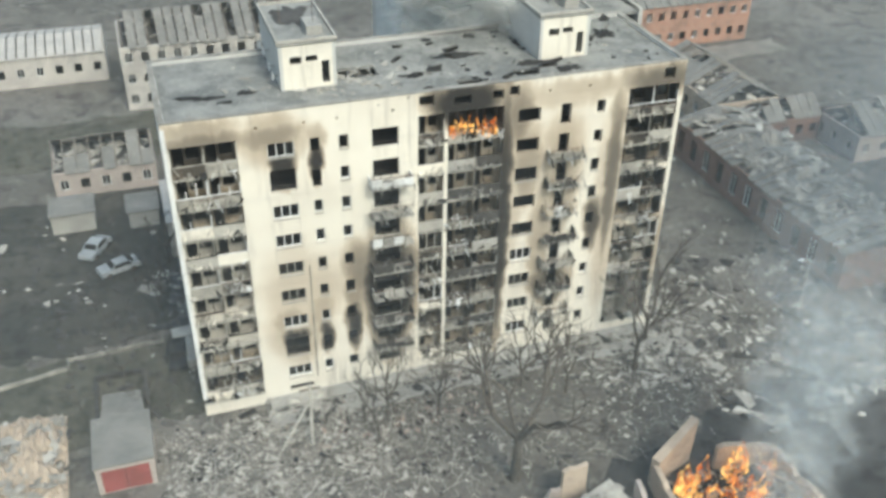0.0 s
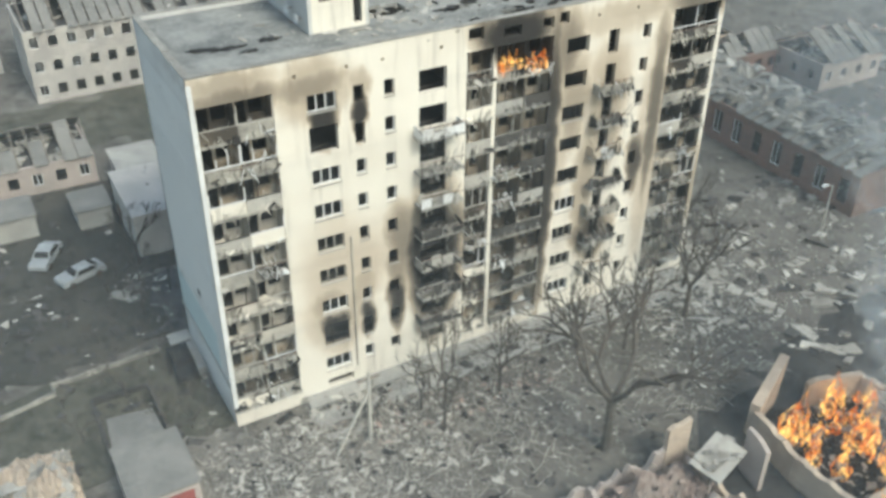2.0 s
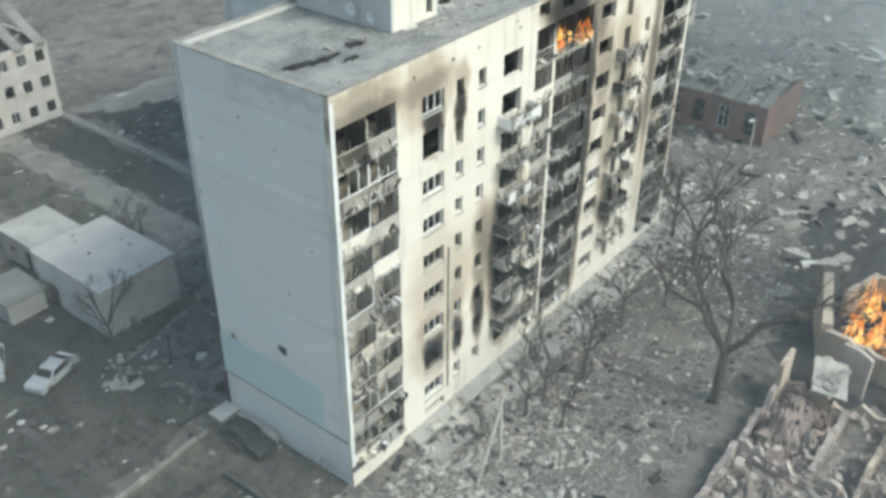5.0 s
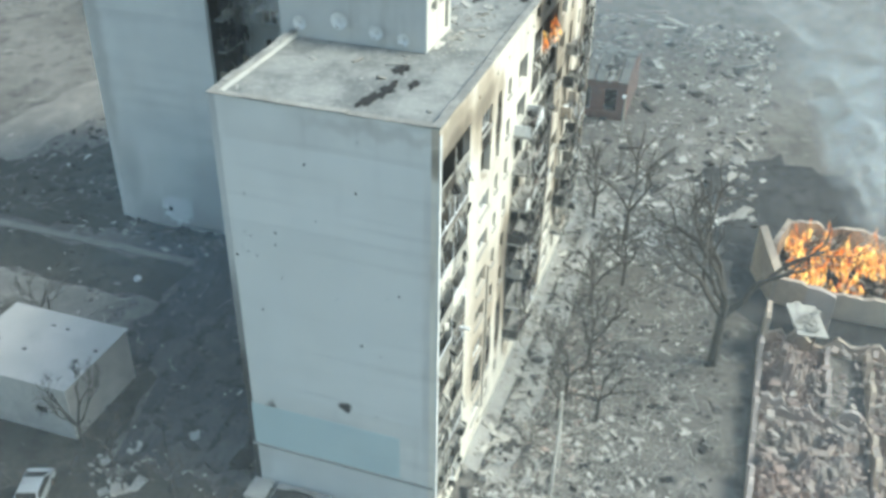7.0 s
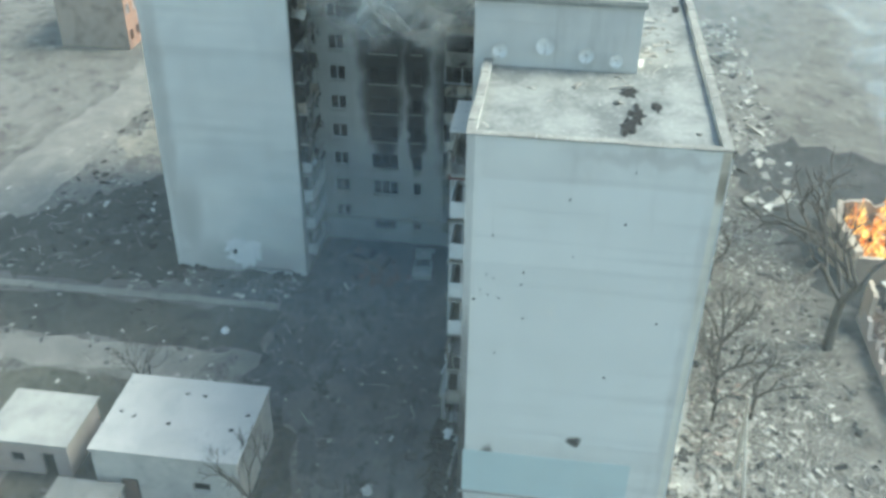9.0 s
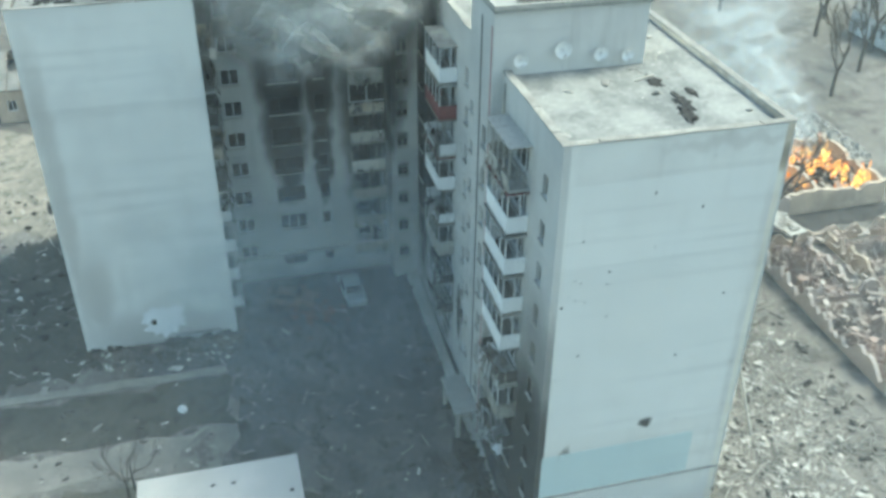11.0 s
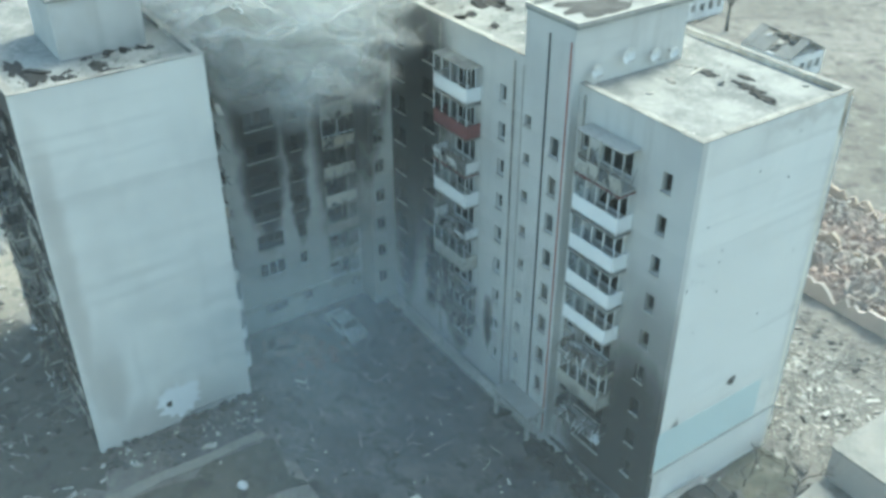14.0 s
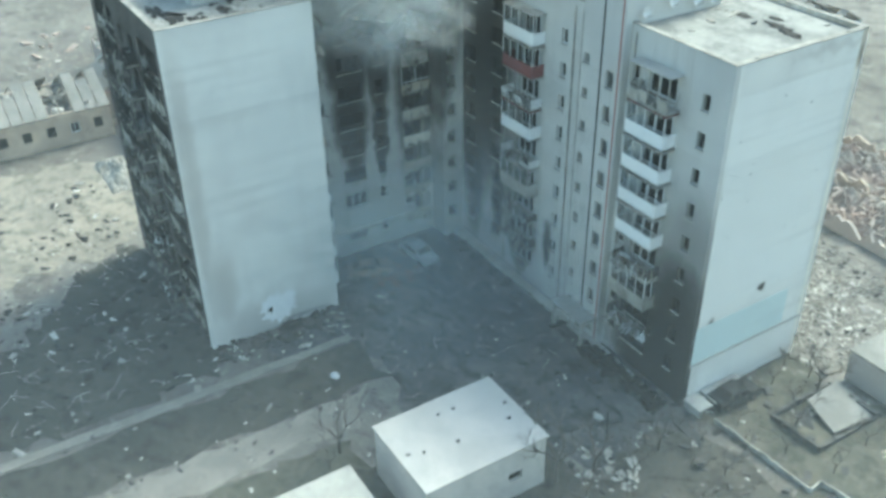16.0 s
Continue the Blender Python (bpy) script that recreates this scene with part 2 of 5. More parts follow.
def holed(P, us, zs, holes, th):
    """A wall sheet of thickness th with rectangular openings (u0, u1, z0, z1) cut through."""
    U = sorted(set(list(us) + [h[k] for h in holes for k in (0, 1)]))
    Z = sorted(set(list(zs) + [h[k] for h in holes for k in (2, 3)]))
    U = [u for u in U if us[0] <= u <= us[1]]
    Z = [z for z in Z if zs[0] <= z <= zs[1]]
    m = Mesh()
    ids = {}

    def vid(i, j, d):
        if (i, j, d) not in ids:
            ids[i, j, d] = len(m.v)
            m.v.append(tuple(P(U[i], -d * th, Z[j])))
        return ids[i, j, d]

    def solid(i, j):
        if not (0 <= i < len(U) - 1 and 0 <= j < len(Z) - 1):
            return False
        u, z = (U[i] + U[i + 1]) / 2, (Z[j] + Z[j + 1]) / 2
        return not any(h[0] < u < h[1] and h[2] < z < h[3] for h in holes)

    for i in range(len(U) - 1):
        for j in range(len(Z) - 1):
            if not solid(i, j):
                continue
            for d in (0, 1):
                m.f.append((vid(i, j, d), vid(i + 1, j, d), vid(i + 1, j + 1, d), vid(i, j + 1, d)))
            for di, dj, a, b in ((-1, 0, (i, j), (i, j + 1)), (1, 0, (i + 1, j), (i + 1, j + 1)), (0, -1, (i, j), (i + 1, j)), (0, 1, (i, j + 1), (i + 1, j + 1))):
                if not solid(i + di, j + dj):
                    m.f.append((vid(*a, 0), vid(*b, 0), vid(*b, 1), vid(*a, 1)))
    return m


# ---- storeys ----
PITCH, FIRST, TOP = 2.65, 1.65, 27.3
FLOORS = [FIRST + PITCH * i for i in range(9)]
rnd = random.Random(7)


def window(P, c, w, z0, z1, parent, panes=2, burnt=False, whole=True, white=True):
    """A window in its opening: a frame with mullions, and panes where they are left."""
    u0, u1, t = c - w / 2, c + w / 2, 0.07
    step = (w - t) / panes
    gaps, u = [], u0 + t
    for k in range(panes):
        e = u0 + t / 2 + step * (k + 1) - 0.04 if k < panes - 1 else u1 - t
        gone = burnt and k < panes - 1 and rnd.random() < 0.3
        if not gone:
            gaps.append((u, e, z0 + t, z1 - t))
            u = e + 0.08
    m = holed(lambda a, d, z: P(a, d - 0.18, z), (u0, u1), (z0, z1), gaps, 0.08)
    w_ob = part("window", m, CHAR if burnt else (WHITE if white else DULL_RAIL), parent, "charred empty window frame" if burnt else "")
    part("sill", Mesh().box(u0 - 0.06, -0.02, z0 - 0.06, u1 + 0.06, 0.1, z0 + 0.004, P), PALE_EDGE, w_ob)
    if whole:
        for k in range(panes):
            x = u0 + t / 2 + step * k
            if rnd.random() < 0.25:
                continue
            g = Mesh().box(x + 0.05, -0.225, z0 + t, x + step - 0.05, -0.215, z1 - t, P)
            part("pane", g, GLASS, w_ob).visible_shadow = False
    return w_ob

# ---- ground ----
def ground_mat():
    k = Mat("trampled_ground", 0.95)
    a, b, c3 = k.noise(0.03, 4, 0.6), k.noise(0.28, 7, 0.75), k.noise(2.2, 8, 0.8)
    c = k.mix(k.band(a, 0.35, 0.65), (0.125, 0.115, 0.10), (0.20, 0.185, 0.165))
    c = k.mix(k.band(b, 0.46, 0.66), c, (0.075, 0.072, 0.064))
    c = k.mix(k.math("MULTIPLY", k.band(k.noise(0.5, 8, 0.75), 0.52, 0.68), 0.7), c, (0.30, 0.28, 0.25))
    c = k.mix(k.math("MULTIPLY", k.band(c3, 0.57, 0.68), 0.8), c, (0.42, 0.40, 0.36))
    c = k.mix(k.math("MULTIPLY", k.band(k.noise(3.1, 8, 0.8), 0.60, 0.68), 0.8), c, (0.04, 0.038, 0.035))
    return k.done(c, c3, 0.06)


GROUND = ground_mat()
ground = part("ground", Mesh().box(-700, -600, -0.6, 800, 900, 0.0), GROUND, None, "trampled grey-brown earth strewn with debris")
tagged(ground, category="ground", kind="structure")


# ---- apartment blocks ----
def sticks(m, P, u0, u1, d0, d1, z, n, r, length=1.2, up=0.6, hang=0.3):
    """Bent bars, boards and lumps lying about on a slab, some hanging over its edge."""
    for _ in range(n):
        u, d = r.uniform(u0, u1), r.uniform(d0, d1)
        q = r.random()
        if q < 0.5:
            e = (u + r.uniform(-length, length) * 0.7, d + r.uniform(-0.3, 0.3), z + r.uniform(0.05, up * 1.8))
            m.tube(P(u, d, z + 0.02), P(min(max(e[0], u0), u1), e[1], e[2]), 0.035, 0.025, 4)
        elif q < 0.5 + hang * 0.6:
            k = d1 + r.uniform(0.0, 0.2)
            m.tube(P(u, d1 - 0.1, z + r.uniform(0, 0.6)), P(u + r.uniform(-0.4, 0.4), k, z - r.uniform(0.1, 0.6)), 0.04, 0.025, 4)
        else:
            s = r.uniform(0.12, 0.5)
            o = Vector(P(u, d, z + s * 0.3))
            m.turned(Matrix.Translation(o) @ Euler((r.uniform(-0.9, 0.9), r.uniform(-0.9, 0.9), r.uniform(0, 6))).to_matrix().to_4x4(), s * 1.7, s, s * 0.25, 0.3, r)


def loggia_bay(P, u0, u1, parent, r, harm=0.7, depth=1.4, cells=2, wall=None, levels=range(9), dark=False):
    """A stack of recessed loggias: back wall with openings, slabs, parapets, glazing bars and wreckage."""
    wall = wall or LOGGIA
    holes = []
    step = (u1 - u0) / cells
    for i in levels:
        z = FLOORS[i]
        for k in range(cells):
            a = u0 + step * k
            holes.append((a + 0.3, a + 1.05, z + 0.04, z + 2.1))
            if step > 2.0:
                holes.append((a + 1.25, a + min(step - 0.2, 2.3), z + 0.85, z + 2.1))
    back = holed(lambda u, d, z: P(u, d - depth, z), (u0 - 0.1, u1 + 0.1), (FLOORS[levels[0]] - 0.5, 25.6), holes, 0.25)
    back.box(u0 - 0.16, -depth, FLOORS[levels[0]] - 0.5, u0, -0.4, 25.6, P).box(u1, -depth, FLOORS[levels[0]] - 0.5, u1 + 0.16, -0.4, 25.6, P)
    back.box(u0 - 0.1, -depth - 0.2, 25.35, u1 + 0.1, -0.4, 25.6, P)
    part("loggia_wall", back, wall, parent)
    for i in levels:
        z = FLOORS[i]
        slab = part("loggia_slab", Mesh().box(u0 + 0.01, -depth, z - 0.2, u1 - 0.01, 0.06, z, P), DULL_RAIL, parent)
        for k in range(cells):
            a, b = u0 + step * k + 0.04, u0 + step * (k + 1) - 0.04
            if k:
                part("divider", Mesh().box(a - 0.1, -depth, z + 0.002, a - 0.02, -0.05, z + PITCH - 0.21, P), wall, slab)
            rail = Mesh()
            whole = r.random() > harm * 0.6
            if whole:
                rail.box(a, -0.06, z + 0.003, b, 0.0, z + 0.95, P)
            else:
                n = max(2, int((b - a) / 0.8))
                w = (b - a) / n
                look_of = r.choice((BURNT, DULL_RAIL, CHAR, CONCRETE) if dark else (DULL_RAIL, LOGGIA, BURNT, CREAM))
                for j in range(n):
                    if r.random() < 0.45:
                        continue
                    rail = Mesh()
                    h, lean = r.uniform(0.4, 1.0), r.uniform(-0.1, 0.3)
                    rail.corners([P(a + w * j + du, dd, z + zz) for zz, lo in ((0.003, 0), (h, lean)) for du, dd in ((0, -0.06 + lo), (w * 0.92, -0.06 + lo * 0.8), (w * 0.92, lo * 0.8), (0, lo))])
                    part("parapet_panel", rail, look_of, slab, "bent and broken parapet panel")
                part("rail", Mesh().tube(P(a, 0.0, z + 0.95 - r.random() * 0.3), P(b, 0.03, z + 0.95 - r.random() * 0.5), 0.035, 0.035, 4), DARKMETAL, slab)
            if whole:
                part("parapet", rail, r.choice((BURNT, DULL_RAIL, BURNT, CONCRETE) if dark else (DULL_RAIL, LOGGIA, DULL_RAIL, PALE_EDGE, CREAM)), slab)
            bars = Mesh()
            n = max(2, int((b - a) / 0.6))
            gone = [j for j in range(n) if r.random() < 0.3 + 0.35 * harm]
            for j in range(n + 1):
                if j in gone:
                    continue
                u = a + (b - a) * j / n
                bars.box(u - 0.035, -0.06, z + 0.95, u + 0.035, 0.0, z + PITCH - 0.2 - r.random() * harm, P)
            bars.box(a - 0.02, -0.07, z + 0.93, b + 0.02, 0.01, z + 0.99, P)
            if bars.f:
                part("glazing_frame", bars, r.choice((CHAR, BURNT, DULL_RAIL) if dark else (WHITE, DULL_RAIL, CHAR, PALE_EDGE)), slab)
            for looks, count in (((BURNT, DULL_RAIL, CHAR), int(7 + 9 * harm)), ((CONCRETE, WHITE, PALE_EDGE) if dark and wall is not BURNT else (BURNT, DULL_RAIL) if dark else (WHITE, PALE_EDGE, CREAM), int(6 + 10 * harm))):
                mess = Mesh()
                sticks(mess, P, a, b, -depth + 0.2, 0.15, z, count, r)
                part("wreckage", mess, r.choice(looks), slab, "broken boards and bars on the loggia floor")["kind"] = "stuff"


def balcony(P, u0, u1, z, parent, r, style="broken", out=1.15, cover=None, front=None, looks=None):
    """A jutting balcony: slab, parapet, and either glazing above it or wreckage on it."""
    slab = part("balcony", Mesh().box(u0, -0.02, z - 0.16, u1, out, z, P), CONCRETE, parent)
    if style == "glazed":
        m = Mesh()
        m.box(u0, out - 0.06, z - 0.12, u1, out, z + 1.0, P).box(u0, 0.0, z - 0.1, u0 + 0.06, out - 0.06, z + 1.0, P).box(u1 - 0.06, 0.0, z - 0.1, u1, out - 0.06, z + 1.0, P)
        part("parapet", m, front or FRESH, slab, "faded red balcony parapet" if front is DULL_RED else "white balcony parapet panels")
        g = Mesh()
        n = 4
        for j in range(n + 1):
            u = u0 + (u1 - u0 - 0.06) * j / n
            g.box(u, out - 0.06, z + 1.0, u + 0.07, out, z + 2.3, P)
        for u in (u0, u1 - 0.06):
            g.box(u, 0.45, z + 1.0, u + 0.06, 0.51, z + 2.3, P)
            g.box(u, 0.0, z + 2.3, u + 0.06, out, z + 2.38, P)
        g.box(u0, out - 0.06, z + 2.3, u1, out, z + 2.38, P)
        part("glazing_frame", g, WHITE, slab)
        for j in range(n):
            if r.random() < 0.3:
                continue
            u = u0 + (u1 - u0 - 0.06) * j / n
            part("pane", Mesh().box(u + 0.08, out - 0.035, z + 1.0, u + (u1 - u0) / n - 0.02, out - 0.025, z + 2.3, P), GLASS, slab).visible_shadow = False
        part("balcony_roof", Mesh().box(u0 - 0.05, 0.0, z + 2.38, u1 + 0.05, out + 0.1, z + 2.44, P), cover or DULL_RAIL, slab)
    else:
        n = 4
        w = (u1 - u0) / n
        look_of = looks or r.choice((DULL_RAIL, BURNT, CREAM, PALE_EDGE, WHITE))
        for j in range(n):
            if r.random() < 0.3:
                continue
            m = Mesh()
            h, lean = r.uniform(0.5, 1.0), r.uniform(-0.15, 0.35)
            m.corners([P(u0 + w * j + du, out + dd, z + zz) for zz, lo in ((0.0, 0), (h, lean)) for du, dd in ((0, -0.07 + lo), (w * 0.94, -0.07 + lo), (w * 0.94, lo), (0, lo))])
            part("parapet_panel", m, look_of, slab, "shattered parapet panel")
        for u in (u0, u1 - 0.06):
            if r.random() < 0.7:
                part("side_panel", Mesh().box(u, 0.0, z + 0.002, u + 0.06, out - 0.08, z + r.uniform(0.6, 1.0), P), look_of, slab)
        part("rail", Mesh().tube(P(u0, out, z + 0.95), P(u1, out + r.uniform(-0.2, 0.3), z + r.uniform(0.5, 1.0)), 0.035, 0.035, 4), DARKMETAL, slab)
        for looks, count in (((BURNT, CHAR, DULL_RAIL), 24), ((CONCRETE, WHITE, PALE_EDGE, DULL_RAIL), 12)):
            mess = Mesh()
            sticks(mess, P, u0 - 0.2, u1 + 0.2, 0.1, out + 0.15, z, count, r, 1.4, 0.8, 0.6)
            part("wreckage", mess, r.choice(looks), slab, "twisted bars and torn boards on the balcony")["kind"] = "stuff"


def worn_coping(b, parent):
    """A run of coping laid in lengths, each a little out of line, some chipped low."""
    along = (b[2] - b[0]) > (b[3] - b[1])
    L = (b[2] - b[0]) if along else (b[3] - b[1])
    n = max(2, round(L / 1.5))
    for k in range(n):
        u0, u1 = L * k / n + 0.012, L * (k + 1) / n - 0.012
        h, j = TOP + rnd.uniform(0.03, 0.09), rnd.uniform(-0.035, 0.035)
        if along:
            m = Mesh().box(b[0] + u0, b[1] + j, TOP + 0.002, b[0] + u1, b[3] + j, h)
        else:
            m = Mesh().box(b[0] + j, b[1] + u0, TOP + 0.002, b[2] + j, b[1] + u1, h)
        part("coping", m, COPING, parent)


def flat_roof(x0, y0, x1, y1, parent, holes=(), open_side=""):
    """Roof sheet with torn holes, a parapet round it, and its coping."""
    P = lambda u, d, z: (u, z, 27.02 + d)
    part("roof", holed(P, (x0 + 0.4, x1 - 0.4), (y0 + 0.4, y1 - 0.4), holes, 0.25), ROOFING, parent, "grey roofing felt, scorched and torn")
    for k, b in (("s", (x0 - 0.06, y0 - 0.06, x1 + 0.06, y0 + 0.4)), ("n", (x0 - 0.06, y1 - 0.4, x1 + 0.06, y1 + 0.06)), ("w", (x0 - 0.06, y0 + 0.4, x0 + 0.4, y1 - 0.4)), ("e", (x1 - 0.4, y0 + 0.4, x1 + 0.06, y1 - 0.4))):
        if k not in open_side:
            worn_coping(b, parent)


def floors_inside(x0, y0, x1, y1, parent, cross=()):
    for z in FLOORS[0:9]:
        part("floor_slab", Mesh().box(x0, y0, z - 0.22, x1, y1, z - 0.02), INNER, parent)
    m = Mesh()
    for kind, c in cross:
        if kind == "x":
            m.box(c - 0.08, y0, 0.1, c + 0.08, y1, 26.4)
        else:
            m.box(x0, c - 0.08, 0.1, x1, c + 0.08, 26.4)
    part("inner_wall", m, INNER, parent)


def tear(name, cx, cy, z, rx, ry, mat, r, n=11, thick=0.05, lo=0.3):
    """A ragged flat patch: torn felt or a scorch crust, lying on a roof."""
    m = Mesh()
    for zz in (z, z + thick):
        for k in range(n):
            a = 2 * math.pi * k / n
            q = r.uniform(lo, 1.15)
            m.v.append((cx + rx * q * math.cos(a), cy + ry * q * math.sin(a), zz))
    m.f.append(tuple(range(n - 1, -1, -1)))
    m.f.append(tuple(range(n, 2 * n)))
    m.f += [(k, (k + 1) % n, n + (k + 1) % n, n + k) for k in range(n)]
    return m


# the long block with the burnt street front
A0, A1, AF, AB = 0.0, 42.0, 62.1, 74.2
block_a = thing("apartment_building", "burnt-out nine-storey cream apartment block with wrecked loggias and balconies", "building", "apartment blocks round the yard")
PF = lambda u, d, z: (u, AF - d, z)
PC = lambda u, d, z: (u, AB + d, z)
PW = lambda u, d, z: (A0 - d, u, z)
PE = lambda u, d, z: (A1 + d, u, z)

front_holes = [(0.3, 5.1, FLOORS[0] - 0.3, 25.35), (18.9, 21.05, FLOORS[0] - 0.3, 25.35), (21.35, 26.0, FLOORS[0] - 0.3, 25.35), (37.0, 41.6, FLOORS[0] - 0.3, 25.35)]
front_windows = []
for i, z in enumerate(FLOORS):
    big = i in (7, 1)
    front_windows += [(8.3, 2.0, z + (0.35 if big else 0.65), z + (2.25 if big else 1.85), 3, big), (10.85, 0.72, z + (0.3 if i in (7, 1) else 0.75), z + 1.9, 1, i in (8, 7, 1)), (13.05, 0.75, z + 0.7, z + 1.85, 1, i < 5),
                      (16.3, 2.1, z + 0.3, z + 1.95, 3, True), (28.2, 1.95, z + 0.7, z + 1.95, 3, i > 3), (31.4, 0.9, z + 0.1, z + 1.95, 1, True), (34.5, 0.75, z + 0.7, z + 1.85, 1, i > 2)]
front_holes += [(c - w / 2, c + w / 2, a, b) for c, w, a, b, n, k in front_windows]
front_holes += [(7.3, 9.4, 0.75, 1.45), (25.0, 25.9, 25.9, 26.7), (19.0, 20.2, 26.1, 27.0), (26.4, 27.2, 26.0, 26.9), (40.0, 41.0, 25.8, 26.8), (21.8, 23.2, 25.9, 26.6)]
front_holes += [(k, k + 0.22, 26.0, 26.25) for k in (6.5, 10.0, 12.5, 16.8, 29.7, 33.2)]
part("front_wall", holed(PF, (A0, A1), (0.0, TOP), front_holes, 0.4), CREAM, block_a, "cream plaster wall with soot plumes over the openings")
for c, w, a, b, n, k in front_windows:
    if not (k and rnd.random() < 0.45):
        window(PF, c, w, a, b, block_a, n, burnt=k, whole=not k and rnd.random() < 0.5, white=rnd.random() < 0.6)
loggia_bay(PF, 0.3, 5.1, block_a, random.Random(11), 0.9)
loggia_bay(PF, 18.9, 21.05, block_a, random.Random(12), 0.85, cells=1)
loggia_bay(PF, 21.35, 26.0, block_a, random.Random(13), 1.1, dark=True)
loggia_bay(PF, 37.0, 41.6, block_a, random.Random(14), 1.0)
rb = random.Random(21)
for z in FLOORS[1:8]:
    balcony(PF, 14.8, 18.2, z, block_a, rb)
for z in FLOORS[1:8]:
    balcony(PF, 29.9, 32.9, z, block_a, rb, out=0.9)

court_holes, court_windows = [], []
for i, z in enumerate(FLOORS):
    court_windows += [(2.0, 0.7, z + 0.7, z + 1.9, 1), (8.5, 0.8, z + 0.6, z + 1.9, 1), (16.4, 0.7, z + 0.7, z + 1.9, 1), (5.9, 2.6, z + 0.3, z + 2.0, 3), (20.6, 2.6, z + 0.3, z + 2.0, 3), (25.0, 1.4, z + 0.6, z + 1.95, 2), (29.0, 1.4, z + 0.6, z + 1.95, 2)]
court_holes = [(c - w / 2, c + w / 2, a, b) for c, w, a, b, n in court_windows]
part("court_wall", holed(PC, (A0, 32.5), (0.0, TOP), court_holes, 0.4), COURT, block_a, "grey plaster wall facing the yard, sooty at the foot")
for c, w, a, b, n in court_windows:
    charred = c > 22 or (c < 9 and a < 9)
    window(PC, c, w, a, b, block_a, n, burnt=charred, whole=not charred, white=c > 4)
rc = random.Random(31)
for i in range(1, 9):
    z = FLOORS[i]
    if i in (4, 5, 6, 7, 2):
        balcony(PC, 4.1, 7.9, z, block_a, rc, "glazed", 1.2, DULL_RED if i == 7 else None, DULL_RAIL if i == 2 else None)
    else:
        balcony(PC, 4.1, 7.9, z, block_a, rc, "broken", 1.2, looks=PALE_EDGE if i == 8 else BURNT)
    if i in (8, 7, 5, 3):
        balcony(PC, 18.7, 22.6, z, block_a, rc, "glazed", 1.2, DULL_RED if i in (5, 6) else None, {7: DULL_RED, 3: PALE_EDGE}.get(i))
    elif i > 3:
        balcony(PC, 18.7, 22.6, z, block_a, rc, "broken", 1.2, looks=WHITE)
    else:
        balcony(PC, 18.7, 22.6, z, block_a, rc, "broken", 0.9, looks=BURNT)
hood = Mesh().box(4.0, 0.05, 25.3, 8.0, 1.3, 25.38, PC)
for k in range(5):
    hood.box(4.05 + k * 0.93, 1.2, 23.8, 4.13 + k * 0.93, 1.26, 25.3, PC)
part("balcony_hood", hood, PALE_EDGE, block_a, "grey sheet hood on thin posts over the top balcony")
for u in (8.75, 14.3, 15.2, 23.4):
    part("downpipe", Mesh().tube(PC(u, 0.08, 0.6), PC(u, 0.08, 26.8), 0.06, 0.06, 6), DULL_RAIL, block_a)
part("end_wall", holed(PW, (AF + 0.4, AB - 0.4), (0.0, TOP), [(67.5, 67.95, 8.35, 8.75)], 0.4), ENDWALL, block_a, "blank pale end wall pocked by shrapnel")
part("end_wall", holed(PE, (AF + 0.4, AB - 0.4), (0.0, TOP), [], 0.4), ENDWALL, block_a)
part("back_wall", holed(PC, (32.5, A1), (0.0, TOP), [], 0.4), COURT, block_a)
floors_inside(A0 + 0.41, AF + 1.7, A1 - 0.41, AB - 0.41, block_a, [("x", 6.6), ("x", 12.0), ("x", 18.3), ("x", 26.6), ("x", 33.0), ("y", 68.5)])
flat_roof(A0, AF, A1, AB, block_a, [(14.0, 17.2, 66.9, 69.0), (27.6, 29.6, 63.6, 64.9), (30.0, 31.6, 64.6, 65.4), (22.6, 24.6, 63.2, 64.2)])
edge = Mesh()
edge.box(A0 - 0.05, AF - 0.1, FLOORS[0] - 0.42, 5.2, AF + 0.0, FLOORS[0] - 0.3)
part("plinth_ledge", edge, PALE_EDGE, block_a)
part("plinth_ledge", Mesh().box(A0 - 0.1, AF + 0.1, 3.72, A0 - 0.003, AB - 0.1, 3.84), CONCRETE, block_a)
part("painted_band", Mesh().box(A0 - 0.02, 64.3, 3.9, A0 - 0.003, 73.9, 7.15), PALE_BLUE, block_a, "pale blue repainted patch low on the end wall")
part("painted_band", Mesh().box(A0 - 0.016, 62.9, 8.4, A0 - 0.003, 73.6, 25.0), ENDPATCH, block_a, "slightly lighter repainted field of plaster")
part("drainpipe", Mesh().tube((9.75, AF - 0.06, 2.0), (9.75, AF - 0.06, 13.6), 0.06, 0.06, 6), DULL_RAIL, block_a)
for k in range(22):
    py, pz = (rnd.uniform(62.6, 73.8), rnd.uniform(7.6, 26.2)) if k < 13 else (rnd.gauss(72.6, 0.6), rnd.gauss(19.0, 1.3))
    q = rnd.uniform(0.04, 0.1)
    part("shell_mark", tear("m", 0, 0, 0, q, q * 1.1, CHAR, rnd, 7, 0.02), CHAR if k % 3 else BURNT, block_a).matrix_basis = pose(A0 - 0.02, py, pz, 0, -90, 0)
part("corner_strip", Mesh().box(A0 - 0.05, AF - 0.05, 1.8, A0 + 0.26, AF - 0.003, 26.9), WHITE, block_a, "white corner edging")


